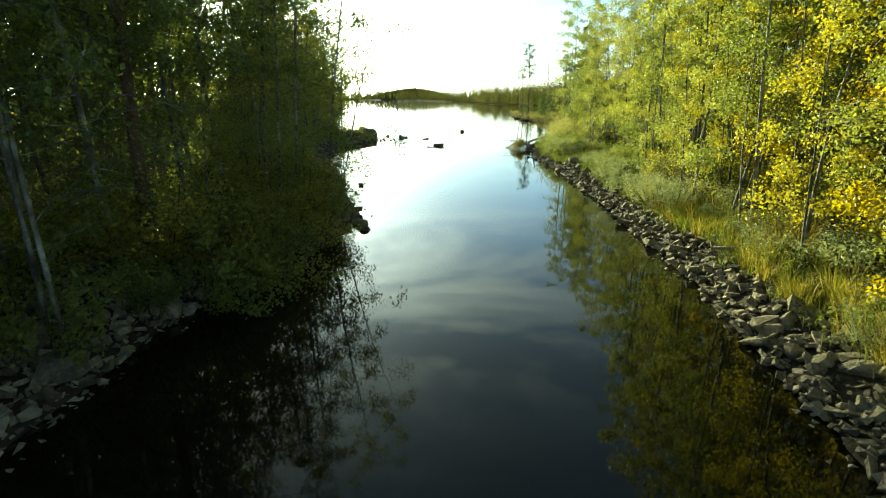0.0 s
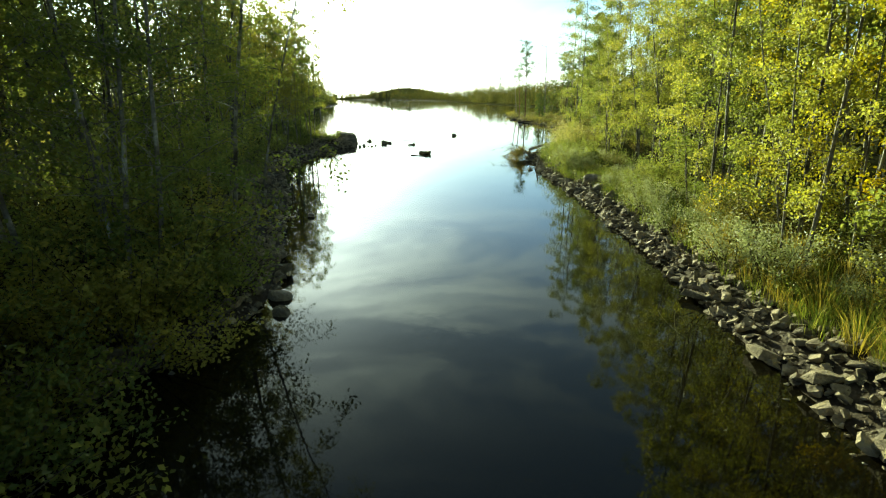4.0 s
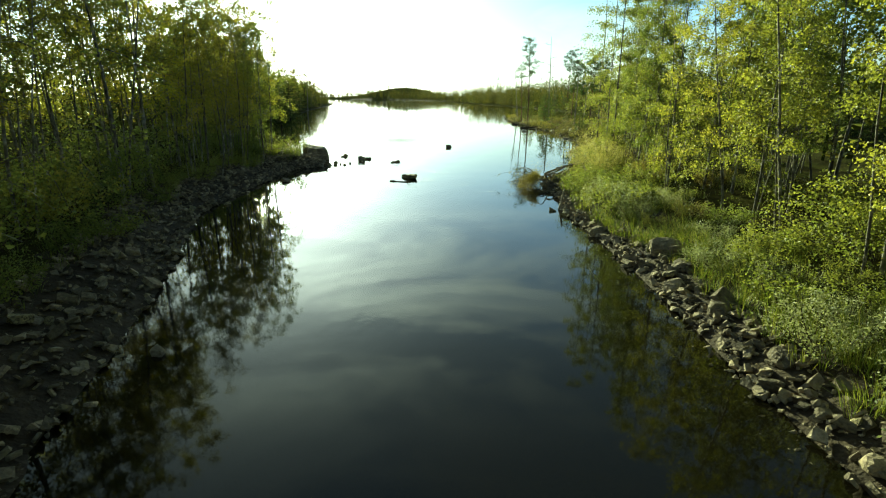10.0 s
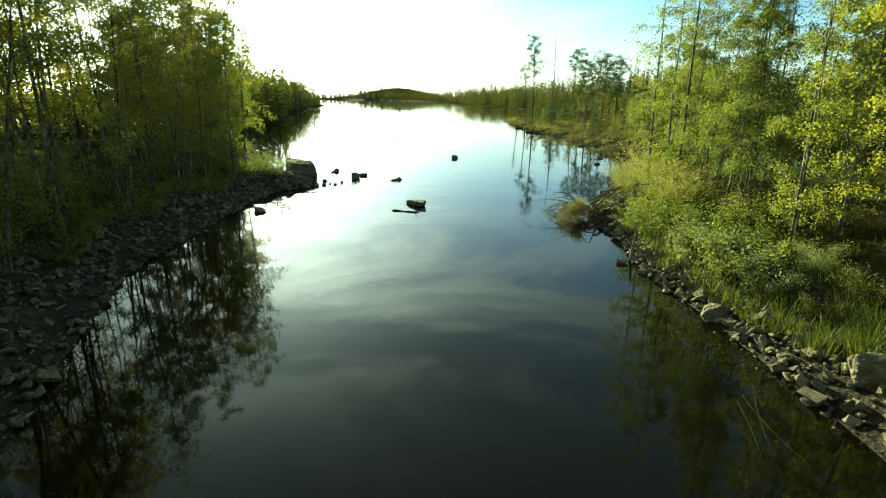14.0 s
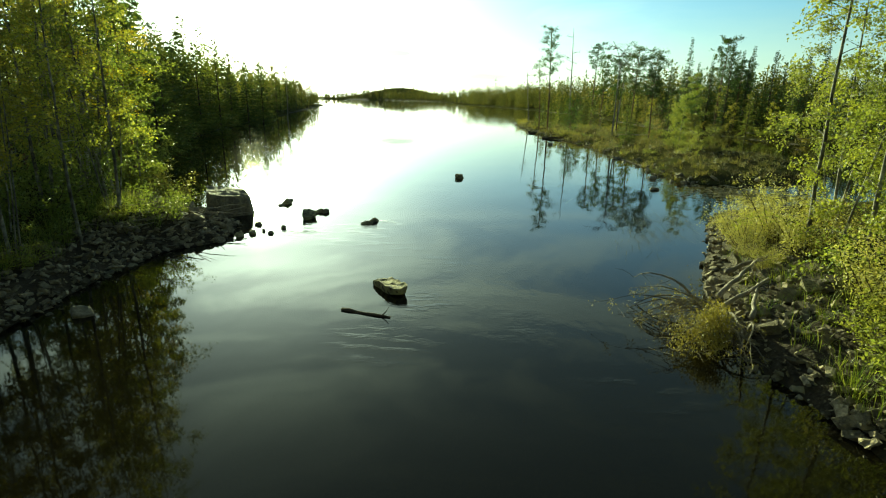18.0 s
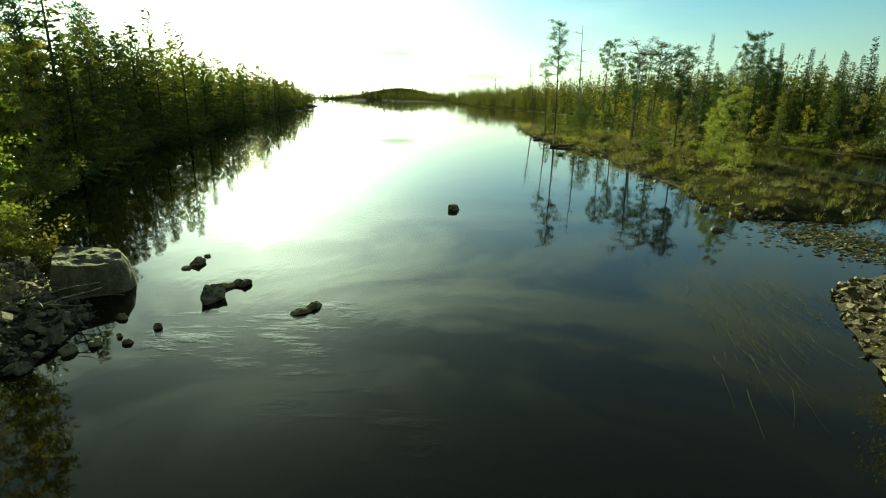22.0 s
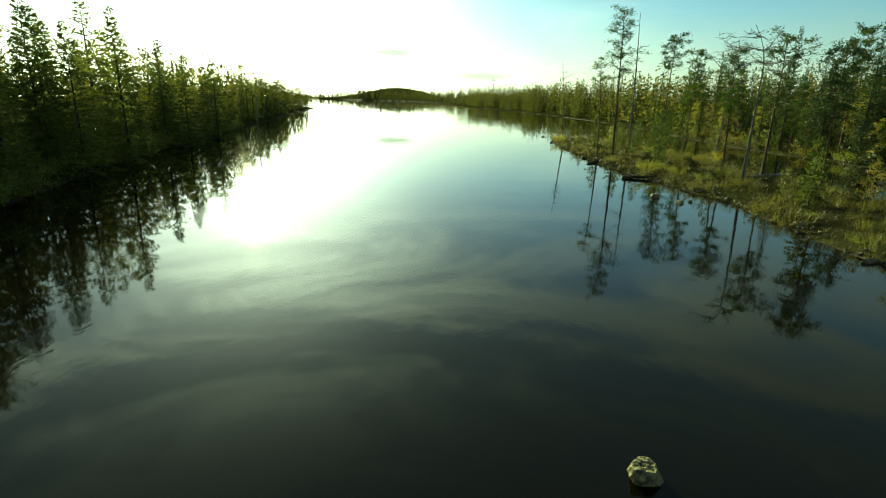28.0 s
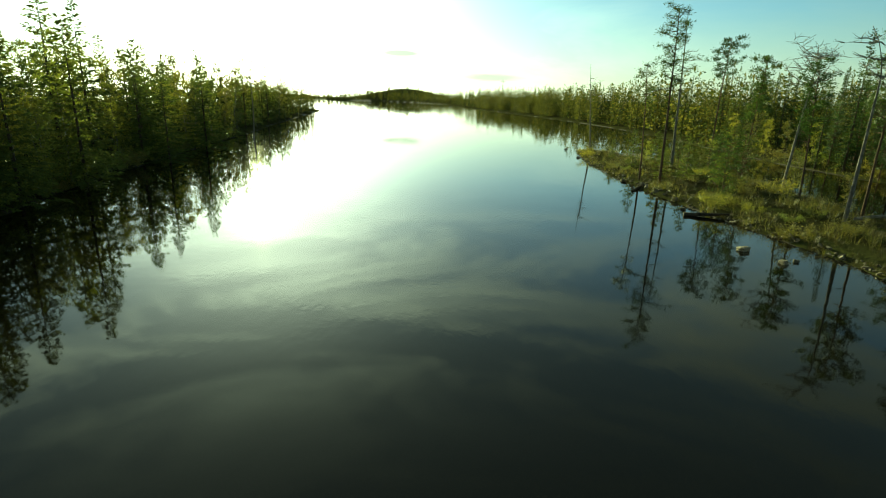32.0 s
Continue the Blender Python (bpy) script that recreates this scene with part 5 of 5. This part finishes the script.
grass("grass", "bright grass tufts on the stony point", 704, 110, (-8, -5.2), (47, 53.5), 0.9, 3.0, GRASS, 0.55, 18)
grass("grass", "golden dry tussocks behind the bank stones", 714, 130, (4.6, 9), (14, 29), 0.8, 1.9, GOLD_GRASS, 0.52, 60)
grass("sedge", "dry yellow sedge along the spit", 705, 2000, (13, 26), (73, 127), 0.02, 4.5, SEDGE, 0.62, 13, 0.5)
grass("sedge", "dark brown heath along the spit", 706, 2100, (13, 26), (61, 127), 0.02, 6, HEATH, 0.36, 13)
grass("sedge", "dull green sedge tussocks at the root of the spit", 707, 190, (13, 26), (61, 73), 0.02, 4.5, SEDGE, 0.4, 22)
grass("sedge", "shore sedge along the west shore", 708, 700, (-30, -7), (55, 140), 0.05, 1.5, GRASS, 0.6, 8)
grass("sedge", "shore sedge across the lagoon", 709, 900, (33, 48), (57, 140), 0.05, 3.5, SEDGE, 0.6, 8)


def weeds():
    """Ribbons of water weed combed by the stream, lying in the surface."""
    rng = random.Random(811)
    geo = Geo()
    for cx, cy, n, spread in ((8.7, 54.3, 130, 1.0), (7.8, 52.9, 60, 0.6), (9.6, 54.6, 60, 0.6), (7.1, 51.4, 16, 0.5), (5.3, 35.2, 5, 0.2), (4.9, 24.5, 5, 0.2), (7.6, 57.5, 12, 0.3)):
        for _ in range(n):
            p = Vector((cx + rng.gauss(0, spread * 0.6), cy + rng.gauss(0, spread), 0.006))
            if inland(p.x, p.y) > -0.3:
                continue
            d = Vector((-0.42 + rng.uniform(-0.2, 0.2), -1 + rng.uniform(-0.1, 0.1), 0)).normalized()
            length, w = rng.uniform(0.5, 1.5), rng.uniform(0.002, 0.005)
            s, b = Vector((-d.y, d.x, 0)), len(geo.v)
            bend = rng.uniform(-0.1, 0.5)
            for k in range(6):
                q = p + d * length * k / 5 + s * bend * (k / 5) ** 2 + Vector((0, 0, -0.006 * abs(k - 2.5) + 0.006 + rng.uniform(0, 0.004)))
                ww = w * (1 - 0.75 * k / 5)
                geo.v += [q - s * ww, q + s * ww]
            geo.f += [(b + 2 * k, b + 2 * k + 1, b + 2 * k + 3, b + 2 * k + 2) for k in range(5)]
    tagged(mesh_object("water_weed", geo.v, geo.f, WEED), "long pale water weed trailing in the stream", "water weed", kind="stuff")


def pads():
    rng = random.Random(821)
    geo = Geo()
    for _ in range(900):
        x, y = 14.7 + rng.gauss(0, 1.0), 59.0 + rng.gauss(0, 1.2)
        if inland(x, y) > 0.1:
            continue
        r, w0, n = rng.uniform(0.05, 0.12), rng.uniform(0, 6.3), 7
        b = len(geo.v)
        tx, ty = rng.uniform(-0.25, 0.25), rng.uniform(-0.25, 0.25)
        geo.v.append(Vector((x, y, 0.012)))
        for k in range(n):
            w = w0 + 5.6 * k / (n - 1)
            dx, dy = r * math.cos(w), r * math.sin(w) * 0.8
            geo.v.append(Vector((x + dx, y + dy, max(0.008, 0.02 + tx * dx + ty * dy + rng.uniform(0, 0.015)))))
        geo.f += [(b, b + 1 + k, b + 2 + k) for k in range(n - 1)]
    tagged(mesh_object("lily_pads", geo.v, geo.f, PAD), "field of dry brownish pads on the lagoon", "water plant", kind="stuff")


weeds()
pads()

# ---- driftwood and the fallen bush ----


def log(label, a, b, r, seed, stubs=3, name="driftwood_log", mat=None):
    rng = random.Random(seed)
    a, b = Vector(a), Vector(b)
    e = new(name)
    e.matrix_basis = Matrix.Translation(a)
    body = Geo()
    pts = [(b - a) * (k / 6) + rand_dir(rng) * (b - a).length * 0.012 for k in range(7)]
    body.tube(pts, [r * (1 - 0.5 * k / 6) for k in range(7)], 8)
    body.f.append(tuple(reversed(range(8))))
    part("stem", body, mat or GREY_WOOD, e, smooth=True)
    for _ in range(stubs):
        g = Geo()
        w = wobble(rng, pts[rng.randrange(2, 7)], rand_dir(rng, 0, 0.8), (b - a).length * rng.uniform(0.1, 0.22), 4, 0.25)
        g.tube(w, [r * 0.35, r * 0.28, r * 0.2, r * 0.13, r * 0.05], 5)
        part("branch", g, mat or GREY_WOOD, e)
    return tagged(e, label, "log", "driftwood")


log("bleached driftwood log lying on the spit", (19.3, 87.3, 0.62), (22.6, 88.4, 0.66), 0.09, 901)
log("dark waterlogged log lying off the spit", (12.9, 90.4, 0.04), (15.0, 89.8, 0.2), 0.12, 902, 2, mat=DARK_BARK)
log("dark log at the tip of the spit", (13.0, 97.8, 0.05), (15.5, 101.0, 0.25), 0.1, 903, 2, mat=DARK_BARK)
log("weathered pole lying on the bank stones", (5.6, 21.0, 0.48), (6.9, 20.2, 0.72), 0.035, 904, 0)
log("pale broken stump leaning at the water", (5.9, 41.02, -0.05), (6.12, 41.36, 0.6), 0.048, 905, 1)
log("bleached log across the lagoon", (36.5, 96.0, 0.5), (39.5, 92.5, 0.7), 0.12, 906, 3)
log("bleached log across the lagoon", (36.8, 88.0, 0.5), (41.0, 86.5, 0.7), 0.12, 907, 2)
log("bleached branch among the bank stones", (7.3, 47.6, 0.5), (8.7, 48.3, 0.66), 0.055, 908, 4)
log("bleached branch among the bank stones", (6.6, 46.5, 0.42), (7.9, 47.7, 0.66), 0.05, 909, 4)
log("bleached bent branch at the water", (6.5, 46.2, 0.35), (7.5, 46.6, 0.7), 0.045, 912, 5)
log("bleached bent branch at the water", (6.5, 45.4, 0.5), (7.3, 46.6, 0.6), 0.04, 913, 5)
log("thin waterlogged branch awash beside the slab", (0.0, 46.86, 0.0), (0.88, 46.5, 0.01), 0.045, 911, 2, mat=DARK_BARK)
srng = random.Random(931)
for k in range(38):
    x, y, w = srng.uniform(-6.6, -4.1), srng.uniform(50.4, 54.0), srng.uniform(-1.1, 1.1)
    n = srng.uniform(0.3, 1.1)
    z = max(gz(x, y), 0.05) + srng.uniform(0.05, 0.16)
    log("pale weathered stick on the stony point", (x, y, z), (x + n * math.cos(w), y + n * math.sin(w), z + srng.uniform(-0.06, 0.14)), srng.uniform(0.009, 0.02), 940 + k, k % 2, "driftwood_stick")
log("dark sticks on the stony point", (-6.0, 52.2, 0.5), (-4.6, 51.9, 0.35), 0.04, 910, 3)


def fallen_bush():
    """A toppled willow: arching bare stems over the water, leaves left on some."""
    rng = random.Random(921)
    e = new("fallen_bush")
    e.matrix_basis = Matrix.Translation((6.15, 45.95, 0.25))
    fol = Geo()
    for k in range(44):
        w = rng.uniform(2.2, 4.9)
        pts = wobble(rng, (rng.uniform(-0.2, 0.5), rng.uniform(-0.5, 0.9), 0.0), (math.cos(w), math.sin(w), rng.uniform(0.25, 0.9)), rng.uniform(0.9, 1.7), 7, 0.18, -0.2)
        for q in pts:
            q.z = max(q.z, -0.26)
        g = Geo()
        g.tube(pts, [r * (0.019 if k % 5 else 0.034) for r in (1, 0.87, 0.75, 0.6, 0.46, 0.33, 0.22, 0.1)], 5, False)
        for _ in range(5):
            t = wobble(rng, pts[rng.randrange(2, 8)], rand_dir(rng, -0.6, 0.5), 0.4, 3, 0.3, -0.1)
            for q in t:
                q.z = max(q.z, -0.25)
            g.tube(t, [0.005, 0.004, 0.003, 0.002], 3, False)
            if k % 3:
                spray(fol, rng, t, 14, 0.08, 0.04, 0.015, 1.0)
        part("stem", g, GREY_WOOD, e)
    for _ in range(9):
        c = Vector((-0.5 + rng.uniform(-0.4, 0.35), -0.6 + rng.uniform(-0.35, 0.4), rng.uniform(-0.05, 0.25)))
        spray(fol, rng, [c, c + Vector((0.1, 0.05, 0.15)), c + Vector((-0.08, -0.1, -0.15))], 420, 0.2, 0.042, 0.015, 1.2)
    part("foliage", fol, LEAF_FADED, e, "yellowing leaves")
    tagged(e, "toppled willow with bare grey stems over the water", "bush")


fallen_bush()

# ---- the pylon and the far woods ----


def pylon(x, y, h):
    e = new("power_pylon")
    e.matrix_basis = Matrix.Translation((x, y, gz(x, y)))
    for sx in (-1, 1):
        for sy in (-1, 1):
            g = Geo()
            g.tube([(sx * 2.6, sy * 2.6, -0.5), (sx * 0.5, sy * 0.5, h * 0.75), (sx * 0.3, sy * 0.3, h)], [0.2, 0.16, 0.12], 4)
            part("leg", g, STEEL, e)
    for z, w in ((h * 0.72, 7.0), (h * 0.88, 5.0)):
        g = Geo()
        g.tube([(-w, 0, z), (w, 0, z)], [0.3, 0.3], 4)
        g.tube([(-w, 0, z), (0, 0, z + 1.6)], [0.15, 0.15], 4)
        g.tube([(w, 0, z), (0, 0, z + 1.6)], [0.15, 0.15], 4)
        part("cross_arm", g, STEEL, e)
    for k in range(6):
        z0, z1 = h * 0.75 * k / 6, h * 0.75 * (k + 1) / 6
        r0, r1 = 2.6 - 2.1 * k / 6, 2.6 - 2.1 * (k + 1) / 6
        g = Geo()
        for s in (-1, 1):
            g.tube([(-r0 * s, -r0, z0), (r1 * s, -r1, z1)], [0.1, 0.1], 3)
            g.tube([(-r0 * s, r0, z0), (r1 * s, r1, z1)], [0.1, 0.1], 3)
        part("brace", g, STEEL, e)
    return tagged(e, "grey steel lattice power pylon above the far woods", "pylon")


pylon(124, 1000, 36)


def far_woods(name, label, seed, count, xr, yr, dmin, dmax, heights, sprays=11, dirs=5):
    """Distant mixed forest: each tree a stem of ragged drooping sprays, all joined."""
    rng = random.Random(seed)
    geo = Geo()
    for x, y, z in stone_places(seed, count, xr, yr, dmin, dmax):
        h = rng.uniform(*heights)
        conifer = rng.random() < 0.6
        w = h * (rng.uniform(0.09, 0.15) if conifer else rng.uniform(0.17, 0.26))
        base = Vector((x, y, z - 0.3))
        geo.tube([base, base + Vector((0, 0, h * 0.9))], [0.012 * h, 0.004 * h], 3, False)
        n = sprays * dirs if sprays > 11 else 0
        for k in range(n):
            s = 0.08 + 0.92 * rng.random() ** 1.3
            r = w * (max(0.0, 1 - s) ** 0.8 + 0.05 if conifer else math.sin(math.pi * (0.1 + 0.86 * s)) ** 0.6)
            d = rand_dir(rng, -0.6, 0.2)
            flat = Vector((d.x, d.y, 0)).normalized()
            side = d.cross(rand_dir(rng))
            if side.length > 0.1:
                geo.leaf(base + Vector((0, 0, h * s)) + flat * r * rng.random() ** 0.7, d, side.normalized(), 0.15 + 0.24 * r, 0.1 + 0.15 * r, 0.2)
        for k in range(0 if n else sprays):
            s = 0.08 + 0.92 * k / (sprays - 1)
            r = w * (max(0.0, 1 - s) ** 0.8 + 0.06 if conifer else math.sin(math.pi * (0.1 + 0.86 * s)) ** 0.6)
            for j in range(dirs):
                turn = 6.283 * j / dirs + k * 1.9 + rng.uniform(-0.4, 0.4)
                d = Vector((math.cos(turn), math.sin(turn), rng.uniform(-0.6, 0.0) if conifer else rng.uniform(-0.6, 0.7))).normalized()
                side = (d.cross(Vector((0, 0, 1))) + Vector((0, 0, rng.uniform(-0.8, 0.8)))).normalized()
                geo.leaf(base + Vector((0, 0, h * s)) - d * r * 0.15, d, side, r * rng.uniform(0.8, 1.35), (r * rng.uniform(0.55, 0.8) + 0.08 * w) * 4.6 / dirs, 0.2)
        top = base + Vector((0, 0, h * 0.93))
        geo.leaf(top, Vector((0, 0, 1)), Vector((1, 0, 0)), h * 0.1, w * 0.16)
        geo.leaf(top, Vector((0, 0, 1)), Vector((0, 1, 0)), h * 0.1, w * 0.16)
    tagged(mesh_object(name, geo.v, geo.f, FAR_LEAF), label, "forest", kind="stuff")


FAR_LEAF = leaf_material("far_forest", [(0.045, 0.062, 0.024), (0.095, 0.105, 0.034), (0.23, 0.195, 0.055)], 0.5, 0.0, 0.03)
far_woods("far_forest", "distant dark spruce and birch forest on the far shore", 951, 800, (30, 130), (132, 420), 0.8, 40, (5, 11), 20, 11)
far_woods("far_forest", "distant mixed forest along the far shore", 952, 600, (-60, 250), (380, 1000), 0.8, 50, (7, 13), 12, 5)
far_woods("far_forest", "distant forest on the low hill", 953, 1200, (-330, 140), (850, 1200), 1, 170, (6, 9.5), 8, 4)
far_woods("far_forest", "forest behind the west shore trees", 954, 420, (-110, -22), (130, 292), 0.6, 22, (5.5, 9.5), 14, 8)
far_woods("far_forest", "forest behind the west shore trees", 958, 70, (-60, -20), (56, 130), 8, 22, (5, 7.5), 16, 10)
far_woods("far_forest", "forest behind the lagoon", 955, 300, (46, 110), (50, 150), 13, 45, (5, 8.5), 20, 12)
far_woods("far_forest", "dense wood behind the river banks", 956, 110, (-40, 45), (-25, 58), 9, 28, (5, 8), 15, 7)
far_woods("far_forest", "mixed wood behind the east bank", 959, 200, (15, 52), (-8, 54), 7, 45, (5, 8.5), 11, 5)
far_woods("far_forest", "mixed wood behind the west bank", 960, 170, (-48, -21), (-8, 60), 14, 45, (5, 8.5), 11, 5)
far_woods("far_forest", "distant forest on the far west shore", 957, 220, (-900, -60), (290, 1000), 1, 80, (6, 9), 7, 4)

stone_bank("stone_bank_1", "strip of angular tan-grey stones along the sunny bank", 601, [((3.6, 9), (14, 18), -0.25, 1.0), ((3.6, 9), (18, 23), -0.25, 1.0), ((3.6, 9), (23, 29), -0.3, 0.95), ((5, 9), (29, 36.5), -0.3, 0.75), ((5, 9), (36.5, 43.4), -0.3, 0.55), ((5, 12), (43.4, 49), -0.3, 1.9), ((5, 12), (49, 56), -0.3, 1.8)], 190, 6200, (0.09, 0.4))
stone_bank("stone_bank_2", "slope of dark grey stones along the shaded bank", 651, [((-7, -1), (14, 20), -0.35, 1.9), ((-7, -1), (20, 28), -0.35, 1.9), ((-8, -2), (28, 46), -0.35, 1.8), ((-8, -3), (46, 56), -0.3, 1.9)], 300, 9500, (0.12, 0.42), (0.035, 0.15, 2.0))
stone_bank("stone_bank_3", "strip of dark stones along the spit", 681, [((12.5, 17), (62, 95), -0.4, 0.7), ((12.5, 20), (95, 128), -0.4, 0.8)], 100, 900, (0.14, 0.42))
